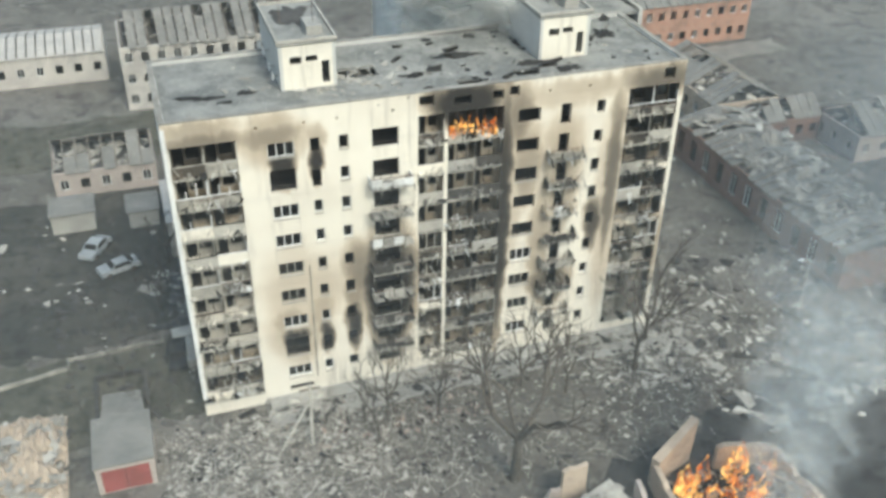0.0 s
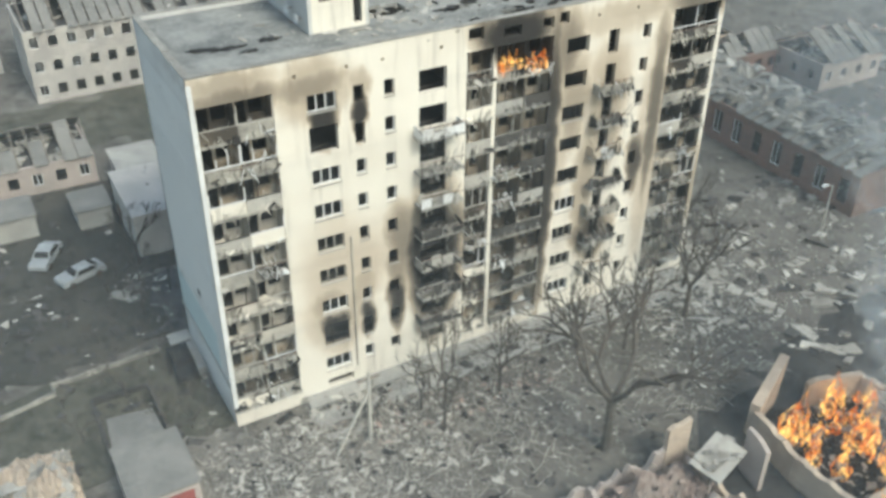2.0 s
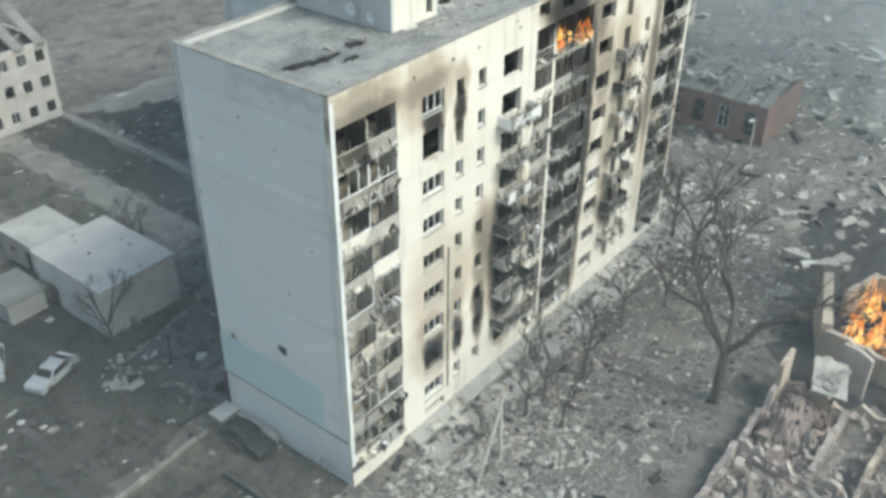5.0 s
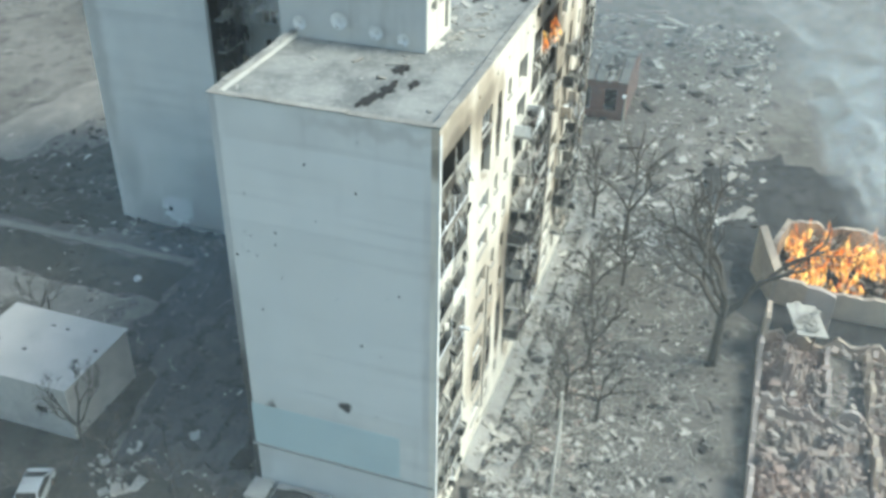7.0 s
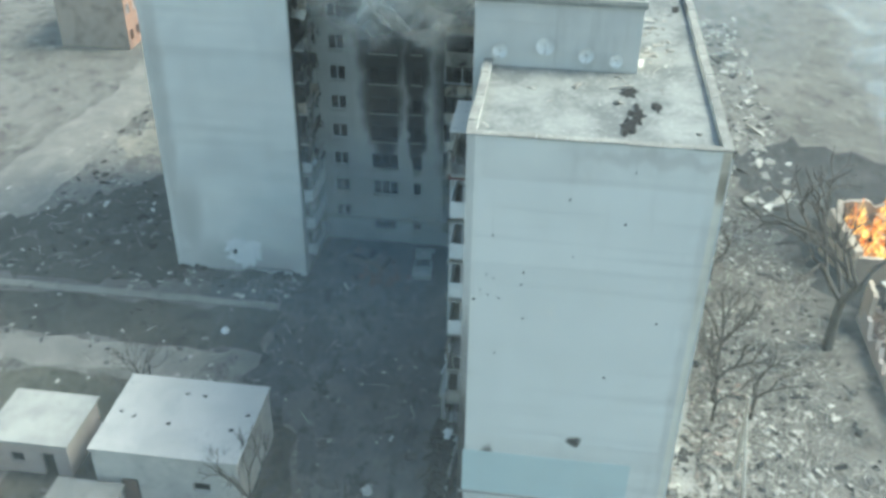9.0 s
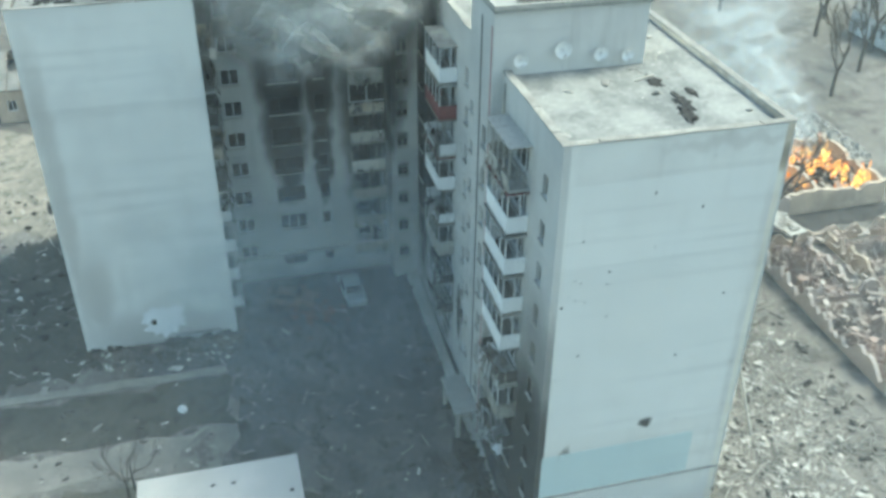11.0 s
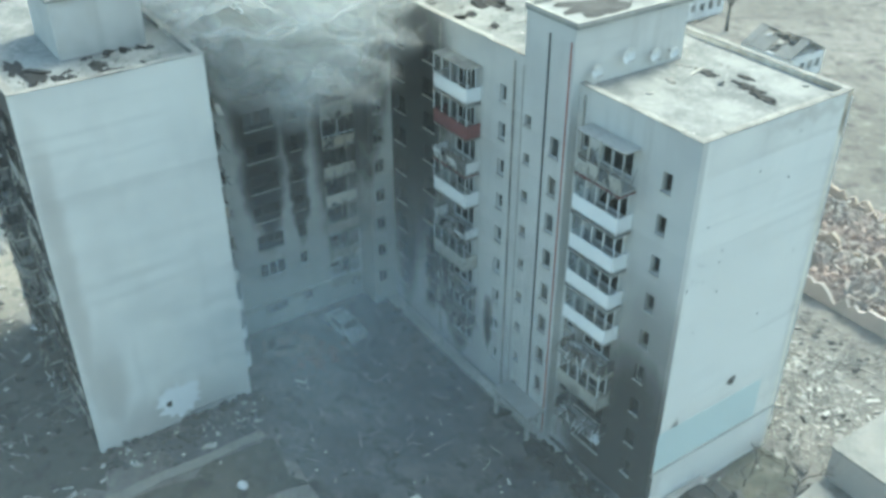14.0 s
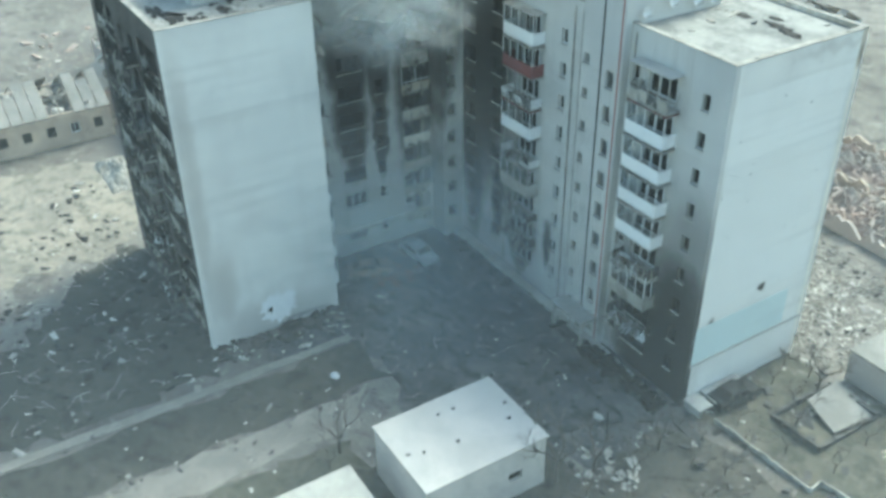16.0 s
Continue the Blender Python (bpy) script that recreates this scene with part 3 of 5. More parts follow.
def stair_tower(x0, x1, yb, parent, zt=30.6, low=True):
    """Stairwell standing proud of the yard front, carried up as a plant room on the roof."""
    P = lambda u, d, z: (u, yb + d, z)
    holes = []
    c1, c2 = x0 + 1.15, x1 - 0.6
    for z in FLOORS:
        holes += [(c1 - 0.4, c1 + 0.4, z - 0.6, z + 0.7), (c2 - 0.3, c2 + 0.3, z + 0.5, z + 1.25)]
    if low:
        part("stair_wall", holed(P, (x0, x1), (0.0, zt), holes, 0.25), COURT, parent, "grey stairwell wall with a column of small windows")
        part("side_wall", Mesh().box(x0, AB + 0.002, 0, x0 + 0.25, yb - 0.25, zt), COURT, parent)
        part("side_wall", Mesh().box(x1 - 0.25, AB + 0.002, 0, x1, yb - 0.25, zt), COURT, parent)
        for h in holes:
            window(P, (h[0] + h[1]) / 2, h[1] - h[0], h[2], h[3], parent, 1, white=False)
        part("expansion_joint", Mesh().box(x0 + 0.22, yb + 0.003, 0.4, x0 + 0.34, yb + 0.025, zt - 0.8), RED, parent, "dark red painted joint strip")
        part("expansion_joint", Mesh().box(c1 + 0.9, yb + 0.003, 0.4, c1 + 1.05, yb + 0.03, zt - 0.8), CHAR, parent)
    m = Mesh()
    yf = 66.0
    m.box(x0, yf, 27.03, x0 + 0.25, AB - 0.002, zt).box(x1 - 0.25, yf, 27.03, x1, AB - 0.002, zt)
    part("plant_room_wall", m, COURT, parent, "shell-pocked plant room wall on the roof")
    PP = lambda u, d, z: (u, yf - d, z)
    part("plant_room_wall", holed(PP, (x0 + 0.25, x1 - 0.25), (27.03, zt), [(x0 + 0.8, x0 + 1.7, 29.0, 29.6), (x0 + 2.0, x0 + 2.9, 29.1, 29.6), (x1 - 1.1, x1 - 0.5, 27.3, 29.1)], 0.25), CREAM, parent)
    part("plant_room_roof", Mesh().box(x0 - 0.15, yf - 0.15, zt, x1 + 0.15, yb + 0.05, zt + 0.18), ROOFING, parent)
    part("coping", Mesh().box(x0 - 0.15, yf - 0.15, zt + 0.18, x0 + 0.02, yb + 0.05, zt + 0.4), PALE_EDGE, parent)
    part("coping", Mesh().box(x1 - 0.02, yf - 0.15, zt + 0.18, x1 + 0.15, yb - 0.12, zt + 0.4), PALE_EDGE, parent)
    part("coping", Mesh().box(x0 + 0.02, yf - 0.15, zt + 0.18, x1 - 0.02, yf + 0.02, zt + 0.4), PALE_EDGE, parent)
    part("scorched_felt", tear("s", (x0 + x1) / 2, yf + 5.5, zt + 0.184, 1.7, 2.6, CHAR, rnd, 21, 0.03), BURNT, parent, "scorched torn felt on the plant room roof")
    part("vent_block", Mesh().box(x1 - 1.9, yf + 1.0, zt + 0.18, x1 - 0.7, yf + 3.2, zt + 0.9), CONCRETE, parent, "low concrete vent block on the plant room roof")
    part("coping", Mesh().box(x0 + 0.02, yb - 0.12, zt + 0.18, x1 + 0.15, yb + 0.05, zt + 0.4), PALE_EDGE, parent)


stair_tower(9.3, 13.6, 74.85, block_a)
stair_tower(30.4, 34.8, 74.85, block_a, low=False)

# the back block across the yard
block_b = thing("apartment_building", "soot-streaked grey nine-storey apartment block closing the yard", "building", "apartment blocks round the yard")
BX = 32.5
PB = lambda u, d, z: (BX - d, u, z)
b_holes, b_windows = [(76.42, 79.3, FLOORS[0] - 0.3, 25.35)], []
for i, z in enumerate(FLOORS):
    b_windows += [(84.4, 2.3, z + 0.5, z + 1.95, 3, i > 1), (81.6, 0.8, z + 0.6, z + 1.9, 1, i > 1), (75.1, 0.8, z + 0.6, z + 1.9, 1, False), (88.3, 1.4, z + 0.6, z + 1.9, 2, False)]
b_windows += [(84.5, 1.9, 1.3, 2.2, 2, True), (81.6, 0.7, 1.4, 2.1, 1, True)]
b_holes += [(c - w / 2, c + w / 2, a, b) for c, w, a, b, n, k in b_windows if not (c in (84.4, 81.6) and 2.0 < a < 2.5)]
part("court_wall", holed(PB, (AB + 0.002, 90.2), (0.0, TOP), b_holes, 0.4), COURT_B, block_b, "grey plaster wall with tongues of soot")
for c, w, a, b, n, k in b_windows:
    if c in (84.4, 81.6) and 2.0 < a < 2.5:
        continue
    window(PB, c, w, a, b, block_b, n, burnt=k, whole=not k)
PS = lambda u, d, z: (30.3 - d, u, z)
s_holes = [(74.95, 75.85, z + 0.3, z + 1.6) for z in FLOORS]
part("stair_wall", holed(PS, (AB + 0.003, 76.3), (0.0, TOP), s_holes, 0.3), COURT_B, block_b, "grey stairwell wall with a column of dark windows")
part("side_wall", Mesh().box(30.602, 76.02, 0, BX - 0.003, 76.3, TOP), COURT_B, block_b)
part("stair_roof", Mesh().box(30.603, AB + 0.003, TOP - 0.3, BX - 0.003, 76.0, TOP - 0.05), ROOFING, block_b)
for h in s_holes:
    window(PS, 75.4, 0.9, h[2], h[3], block_b, 2, white=False)
for z in FLOORS[:-1]:
    part("stair_landing", Mesh().box(30.62, AB + 0.01, z - 0.22, BX - 0.01, 76.0, z - 0.05), INNER, block_b)
loggia_bay(PB, 76.42, 79.3, block_b, random.Random(41), 0.6, cells=1, wall=COURT_B)
part("belt", Mesh().box(BX - 0.3, 79.5, 2.35, BX - 0.003, 90.0, 2.6), PALE_EDGE, block_b)
part("outer_wall", Mesh().box(44.1, AB + 0.002, 0, 44.5, 90.2, TOP), COURT_B, block_b)
floors_inside(BX + 1.9, AB + 0.1, 44.0, 90.1, block_b, [("y", 80.3), ("y", 86.8), ("x", 38.0)])
flat_roof(BX, AB, 44.5, 90.2, block_b, open_side="sn")

# the wing opposite
block_c = thing("apartment_building", "pale nine-storey wing with a blank end wall and burnt flank", "building", "apartment blocks round the yard")
CX0, CX1, CF, CB = 25.8, 44.5, 90.2, 101.7
PG = lambda u, d, z: (u, CF - d, z)
PN = lambda u, d, z: (u, CB + d, z)
PV = lambda u, d, z: (CX0 - d, u, z)
part("end_wall", holed(PV, (CF, CB), (0.0, TOP), [(96.2, 96.6, 1.7, 2.2), (91.4, 95.0, 0.25, 0.6)], 0.4), ENDWALL, block_c, "blank pale end wall with a shell hole low down")
g_holes = [(27.6, 30.6, z + 0.2, z + 2.0) for z in FLOORS]
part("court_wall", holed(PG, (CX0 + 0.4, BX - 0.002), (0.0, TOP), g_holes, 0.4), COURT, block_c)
rg = random.Random(51)
for i in range(0, 9):
    balcony(PG, 26.9, 30.9, FLOORS[i], block_c, rg, "glazed" if i in (0, 1, 2) else "broken", 0.75)
n_holes = [(27.0, 31.5, FLOORS[0] - 0.3, 25.35), (38.0, 43.0, FLOORS[0] - 0.3, 25.35)] + [(c - 0.6, c + 0.6, z + 0.6, z + 1.95) for z in FLOORS for c in (33.3, 36.0)]
part("flank_wall", holed(PN, (CX0 + 0.4, CX1), (0.0, TOP), n_holes, 0.4), BURNT, block_c, "blackened flank wall")
loggia_bay(PN, 27.0, 31.5, block_c, random.Random(61), 1.0, wall=BURNT, dark=True)
for z in FLOORS:
    balcony(PN, 32.2, 34.4, z, block_c, rg, "broken", 0.9, looks=BURNT)
loggia_bay(PN, 38.0, 43.0, block_c, random.Random(62), 1.0, wall=BURNT, dark=True)
part("outer_wall", Mesh().box(CX1 - 0.4, CF, 0, CX1, CB - 0.4, TOP), COURT_B, block_c)
floors_inside(CX0 + 0.41, CF + 0.41, CX1 - 0.41, CB - 1.9, block_c, [("x", 32.0), ("x", 37.5)])
flat_roof(CX0, CF, CX1, CB, block_c)
part("plaster_splash", tear("p", 0, 0, 0, 1.6, 1.7, FRESH, rnd, 31, 0.012, 0.62), FRESH, block_c, "fresh white plaster scar round the shell hole").matrix_basis = pose(CX0 - 0.004, 95.6, 2.1, 0, -90, 0)
part("shell_mark", tear("m", 0, 0, 0, 0.28, 0.24, CHAR, rnd, 9, 0.012, 0.7), CHAR, block_c).matrix_basis = pose(CX0 - 0.018, 96.4, 2.0, 0, -90, 0)
pr = Mesh()
pr.box(30.2, 92.2, 27.03, 36.0, 97.6, 30.6)
part("plant_room", pr, COURT, block_c, "grey plant room on the roof")
part("plant_room_roof", Mesh().box(30.05, 92.05, 30.6, 36.15, 97.75, 30.8), ROOFING, block_c)

# ---- site: surfaces ----
DIRT = rough_stuff("pale_track", (0.27, 0.25, 0.22), (0.20, 0.185, 0.165), (0.13, 0.12, 0.105), 1.0)


def dusty_asphalt():
    k = Mat("yard_asphalt", 0.92)
    c = k.mix(k.band(k.noise(0.12, 5, 0.65), 0.4, 0.62), (0.07, 0.072, 0.075), (0.13, 0.125, 0.115))
    c = k.mix(k.math("MULTIPLY", k.band(k.noise(0.7, 8, 0.8), 0.5, 0.7), 0.8), c, (0.22, 0.21, 0.19))
    c = k.mix(k.math("MULTIPLY", k.band(k.noise(0.45, 7, 0.75, stretch=(1, 1.6, 1)), 0.5, 0.62), 0.9), c, (0.03, 0.03, 0.03))
    fine = k.noise(3.0, 8, 0.8)
    c = k.mix(k.math("MULTIPLY", k.band(fine, 0.58, 0.7), 0.7), c, (0.30, 0.29, 0.27))
    return k.done(c, fine, 0.04)


ASPHALT = dusty_asphalt()
CHIPS = rough_stuff("pale_rubble", (0.63, 0.605, 0.55), (0.40, 0.38, 0.34), (0.13, 0.12, 0.11), 1.0, vary=0.6)
RUSTY = rough_stuff("rust_and_brick", (0.24, 0.10, 0.075), (0.16, 0.075, 0.06), (0.06, 0.04, 0.035), 1.0, vary=0.5)
BRICKY = rough_stuff("brick_rubble", (0.42, 0.30, 0.25), (0.46, 0.42, 0.37), (0.16, 0.13, 0.12), 1.0, vary=0.7)
BARK = rough_stuff("bark", (0.095, 0.085, 0.073), (0.13, 0.115, 0.10), (0.05, 0.045, 0.04), 3.0)
BEIGE = rough_stuff("beige_render", (0.58, 0.48, 0.38), (0.42, 0.35, 0.285), (0.2, 0.15, 0.12))
PINKISH = rough_stuff("pink_plaster", (0.50, 0.43, 0.39), (0.42, 0.37, 0.335), (0.2, 0.17, 0.15))
SLATE = rough_stuff("grey_slate", (0.27, 0.26, 0.24), (0.20, 0.195, 0.18), (0.10, 0.095, 0.09))
CARPAINT = rough_stuff("dusty_white_paint", (0.46, 0.48, 0.49), (0.33, 0.35, 0.36), (0.2, 0.2, 0.2), 1.0, 0.5)
RUBBER = rough_stuff("burnt_tyre", (0.03, 0.03, 0.03), (0.045, 0.045, 0.045), (0.02, 0.02, 0.02))
FARWALL = rough_stuff("weathered_white_wall", (0.60, 0.57, 0.52), (0.46, 0.43, 0.40), (0.15, 0.14, 0.13))
OFFWHITE = rough_stuff("weathered_offwhite", (0.56, 0.53, 0.49), (0.46, 0.44, 0.41), (0.30, 0.28, 0.26), 0.8)
TIMBER = rough_stuff("grey_timber", (0.30, 0.27, 0.23), (0.22, 0.19, 0.16), (0.1, 0.09, 0.08), 2.0)


def brickwork(name, a, b, mortar):
    k = Mat(name, 0.9)
    n = k.n.new("ShaderNodeTexBrick")
    mp = k.n.new("ShaderNodeMapping")
    mp.inputs["Rotation"].default_value = (radians(90), 0, radians(90))
    k.l.new(k.pos, mp.inputs["Vector"])
    k.l.new(mp.outputs[0], n.inputs["Vector"])
    for key, v in (("Color1", a), ("Color2", b), ("Mortar", mortar)):
        n.inputs[key].default_value = (*v, 1)
    n.inputs["Scale"].default_value = 4.0
    c = k.mix(k.math("MULTIPLY", k.band(k.noise(0.5, 5, 0.7), 0.45, 0.7), 0.6), n.outputs["Color"], (0.13, 0.11, 0.10))
    return k.done(c, k.noise(6, 4, 0.6), 0.02)


BRICK = brickwork("old_brick", (0.26, 0.15, 0.12), (0.20, 0.12, 0.10), (0.25, 0.22, 0.20))
ORANGE_BRICK = brickwork("orange_brick", (0.46, 0.24, 0.16), (0.40, 0.21, 0.15), (0.42, 0.34, 0.28))


def patch(name, pts, z, mat, label, cat, r, ragged=0.5, thick=0.03):
    """A low spread of ground with a ragged edge, through corner points (x, y)."""
    m, n = Mesh(), 0
    ring = []
    for i, p in enumerate(pts):
        q = pts[(i + 1) % len(pts)]
        d = math.dist(p, q)
        steps = max(2, int(d / 1.5))
        for k in range(steps):
            t = k / steps
            ring.append((p[0] + (q[0] - p[0]) * t + r.uniform(-ragged, ragged), p[1] + (q[1] - p[1]) * t + r.uniform(-ragged, ragged)))
    n = len(ring)
    m.v = [(x, y, z - thick) for x, y in ring] + [(x, y, z) for x, y in ring]
    m.f = [tuple(range(n, 2 * n))] + [(i, (i + 1) % n, n + (i + 1) % n, n + i) for i in range(n)]
    return tagged(part(name, m, mat, None, label), category=cat, kind="structure")


def earth(name, a, b, dark, pale, much=0.6, s=1.0):
    """Trampled ground: broad tones, clods, dark tufts and pale grit."""
    k = Mat(name, 0.95)
    c = k.mix(k.band(k.noise(0.09 * s, 5, 0.65), 0.38, 0.62), a, b)
    c = k.mix(k.math("MULTIPLY", k.band(k.noise(0.55 * s, 8, 0.78), 0.47, 0.62), 0.85), c, dark)
    c = k.mix(k.math("MULTIPLY", k.band(k.noise(0.33 * s, 8, 0.8, stretch=(1, 1.5, 1)), 0.55, 0.7), much), c, pale)
    fine = k.noise(2.6 * s, 8, 0.8)
    c = k.mix(k.math("MULTIPLY", k.band(fine, 0.58, 0.68), much), c, pale)
    c = k.mix(k.math("MULTIPLY", k.band(k.noise(3.7 * s, 7, 0.8), 0.59, 0.67), 0.85), c, dark)
    return k.done(c, fine, 0.09)


SOIL = earth("dark_soil", (0.055, 0.055, 0.047), (0.085, 0.08, 0.066), (0.028, 0.027, 0.024), (0.20, 0.19, 0.165), 0.5)
GRASS = earth("dry_grass", (0.085, 0.085, 0.066), (0.13, 0.122, 0.095), (0.045, 0.045, 0.035), (0.28, 0.26, 0.22), 0.55)
# tan bare ground, its colour made paler to carry the sunlight on it
TAN = earth("sunlit_bare_earth", (0.33, 0.295, 0.24), (0.23, 0.21, 0.175), (0.09, 0.085, 0.07), (0.42, 0.385, 0.33), 0.6)
SCORCHED = earth("scorched_earth", (0.045, 0.045, 0.045), (0.075, 0.073, 0.07), (0.02, 0.02, 0.02), (0.16, 0.15, 0.14), 0.35)

rs = random.Random(101)
patch("yard", [(3, 74.4), (32.3, 74.4), (32.3, 90), (24, 90.3), (24, 98), (21.2, 98), (20.4, 91), (15, 90.8), (8, 93), (8, 86.5), (-2, 84), (-1, 76)], 0.012, ASPHALT, "dark cracked asphalt yard covered in soot and scraps", "yard", rs)
patch("bed", [(15.2, 91.2), (20.3, 91.2), (20.5, 150), (15.4, 150)], 0.018, SOIL, "dark trodden soil strip beside the path", "soil", rs)
patch("track", [(11.6, 96), (14.6, 93), (14.9, 150), (11.4, 150)], 0.024, DIRT, "pale rutted dirt track beside the soil strip", "track", rs, 0.5)
patch("track", [(26, 119), (60, 117), (100, 120), (100, 125), (60, 123), (34, 127), (22, 128)], 0.030, DIRT, "pale dirt track running off behind the wing", "track", rs)
patch("track", [(46, 101), (62, 97), (66, 104), (70, 117), (44, 116)], 0.036, TAN, "tan bare ground with sunlight in its colour, beyond the burnt flank", "ground", rs, 1.4)
patch("grass", [(5, 98), (11, 97), (11.2, 150), (4, 150)], 0.042, GRASS, "dull dry grass beside the dirt track", "grass", rs, 0.9)
patch("grass", [(22.4, 101.9), (46, 102), (43, 109), (36, 114), (30, 121), (22.6, 126)], 0.045, SOIL, "dark scorched grass beside the burnt flank", "grass", rs, 1.3)
patch("grass", [(-40, 112), (-1, 112), (10, 114), (10, 125), (-40, 126)], 0.048, GRASS, "dull dry grass in front of the far houses", "grass", rs, 0.9)
patch("grass", [(-40, 74), (-4, 74.5), (-1.2, 76.5), (-2.4, 84.5), (7.6, 86.6), (7.8, 95), (4.8, 104), (-16, 104), (-40, 103)], 0.054, SOIL, "dark damp ground behind the garden wall", "soil", rs, 0.9)
patch("grass", [(-18, 60.5), (-10, 62), (-0.3, 63), (-0.3, 74), (-20, 73)], 0.057, GRASS, "dark overgrown ground beside the end wall", "grass", rs, 0.8)
patch("scorched_ground", [(28.4, 45.5), (40, 48), (54, 52), (60, 44), (52, 28), (44, 22), (29.5, 26), (28.3, 36)], 0.060, SCORCHED, "black scorched ground round the burning ruin", "ground", rs, 1.2)
patch("pavement", [(5, 58.9), (42, 58.9), (42, 60.6), (5, 60.6)], 0.066, CONCRETE, "pale broken pavement along the front of the block", "pavement", rs, 0.25)
patch("path", [(20.7, 91.3), (21.6, 91.3), (21.7, 150), (20.8, 150)], 0.072, DIRT, "pale worn concrete path beside the dark soil", "path", rs, 0.09, 0.06)
# low skirt along the front of the block
skirt = Mesh()
skirt.corners([(5.4, 61.0, 0), (41.6, 61.0, 0), (41.6, 62.08, 0), (5.4, 62.08, 0), (5.4, 61.0, 0.25), (41.6, 61.0, 0.25), (41.6, 62.08, 0.55), (5.4, 62.08, 0.55)])
tagged(part("apron", skirt, CONCRETE, None, "grey sloping concrete apron at the foot of the wall"), category="apron", kind="structure")
apr = Mesh()
apr.corners([(8, 74.87, 0), (32, 74.3, 0), (32, 75.3, 0), (0.5, 75.3, 0), (8, 74.87, 0.5), (32, 74.3, 0.5), (32, 75.3, 0.3), (0.5, 75.3, 0.3)])
tagged(part("apron", apr, PALE_EDGE, None, "pale concrete apron along the yard wall"), category="apron", kind="structure")


# ---- rubble and litter ----
def scatter(name, n, area, mat, label, r, lo=0.08, hi=0.5, heap=None, flat=0.3, group=""):
    """Loose broken pieces lying on the ground over an area given as a function of two random numbers."""
    m = Mesh()
    for _ in range(n):
        x, y = area(r)
        s = lo + (hi - lo) * r.random() ** 8
        z = heap(x, y) if heap else 0.0
        e = Euler((r.uniform(-0.4, 0.4), r.uniform(-0.4, 0.4), r.uniform(0, 6.3)))
        long = r.choice((0.8, 1.0, 1.3, 1.8, 2.8))
        m.turned(Matrix.Translation((x, y, z + s * flat * 0.35)) @ e.to_matrix().to_4x4(), s * long, s, s * flat, 0.45, r)
    return tagged(part(name, m, mat, None, label), category="rubble", kind="stuff", group=group)


def rect(x0, y0, x1, y1):
    return lambda r: (r.uniform(x0, x1), r.uniform(y0, y1))


def blob(cx, cy, sx, sy):
    return lambda r: (r.gauss(cx, sx), r.gauss(cy, sy))


scatter("rubble", 2400, rect(1, 48, 44, 61), CHIPS, "pale plaster scraps and splinters strewn before the block", rs, 0.04, 0.35)
scatter("rubble", 1800, rect(-2, 46, 46, 61.5), BURNT, "dark scorched scraps strewn before the block", rs, 0.04, 0.4)
scatter("rubble", 2400, rect(-4, 51, 14, 61), CHIPS, "dense pale plaster rubble at the corner of the block", rs, 0.05, 0.4)
scatter("rubble", 700, rect(6, 55, 24, 60.5), BRICKY, "reddish broken brick and tile by the pavement", rs, 0.06, 0.35)
scatter("rubble", 900, blob(41, 58, 3.5, 3), CHIPS, "pale heap of fallen panels by the far corner", rs, 0.08, 0.7)
scatter("rubble", 420, rect(2, 76, 31, 98), CHIPS, "small pale scraps lying on the yard", rs, 0.04, 0.25)
scatter("rubble", 700, rect(2, 75, 31, 99), CHAR, "sooty scraps lying on the yard", rs, 0.05, 0.25)
scatter("rubble", 420, rect(8, 92, 50, 130), CHIPS, "scattered pale scraps on the open ground", rs, 0.05, 0.45)
scatter("rubble", 420, rect(23, 103, 60, 118), CHIPS, "broken panels strewn beside the burnt flank", rs, 0.05, 0.4)
scatter("rubble", 900, rect(23, 102, 60, 118), CHAR, "sooty scraps strewn beside the burnt flank", rs, 0.06, 0.6)
scatter("rubble", 2400, rect(44, 45, 100, 70), CHIPS, "broken pale masonry strewn along the ruined street", rs, 0.1, 0.9)
scatter("rubble", 800, rect(44, 45, 100, 72), BURNT, "dark scraps strewn along the ruined street", rs, 0.1, 1.0)
scatter("rubble", 1200, rect(44, 45, 100, 105), CHIPS, "pale scraps strewn over the ruined street", rs, 0.08, 0.7)
scatter("rubble", 160, rect(-20, 76, -1, 98), CHIPS, "few scraps on the dark ground by the sheds", rs, 0.08, 0.7)
scatter("rubble", 900, rect(5, 60.2, 42, 62), CHIPS, "plaster scraps fallen along the foot of the wall", rs, 0.05, 0.5, lambda x, y: 0.25 + 0.15 * (y - 60.5))
scatter("rubble", 700, rect(5, 59, 42, 62), BURNT, "sooty scraps fallen along the foot of the wall", rs, 0.05, 0.5, lambda x, y: 0.2 if y > 61 else 0.03)
scatter("rubble", 900, rect(-16, 46, 26, 62), CHAR, "charred scraps strewn over the open ground", rs, 0.06, 0.45)
scatter("rubble", 260, rect(-8, 62, 0, 80), CHIPS, "broken plaster beside the end wall", rs, 0.05, 0.5)
scatter("rubble", 500, rect(-14, 62, -0.5, 86), BURNT, "dark scraps and clods beside the end wall", rs, 0.08, 0.7)
scatter("rubble", 420, rect(23.4, 89.8, 25.7, 102), BURNT, "dark debris banked at the foot of the wing", rs, 0.06, 0.6, lambda x, y: max(0, 0.12 * (x - 24)))
scatter("rubble", 160, rect(22.4, 89.8, 25.7, 106), CHIPS, "pale plaster scraps at the foot of the wing", rs, 0.05, 0.4)
scatter("rubble", 600, rect(-16, 74, 8, 104), BURNT, "dark clods and scraps round the sheds", rs, 0.08, 0.8)
scatter("rubble", 500, rect(12, 91, 22, 125), BURNT, "dark clods on the soil strip", rs, 0.06, 0.4)
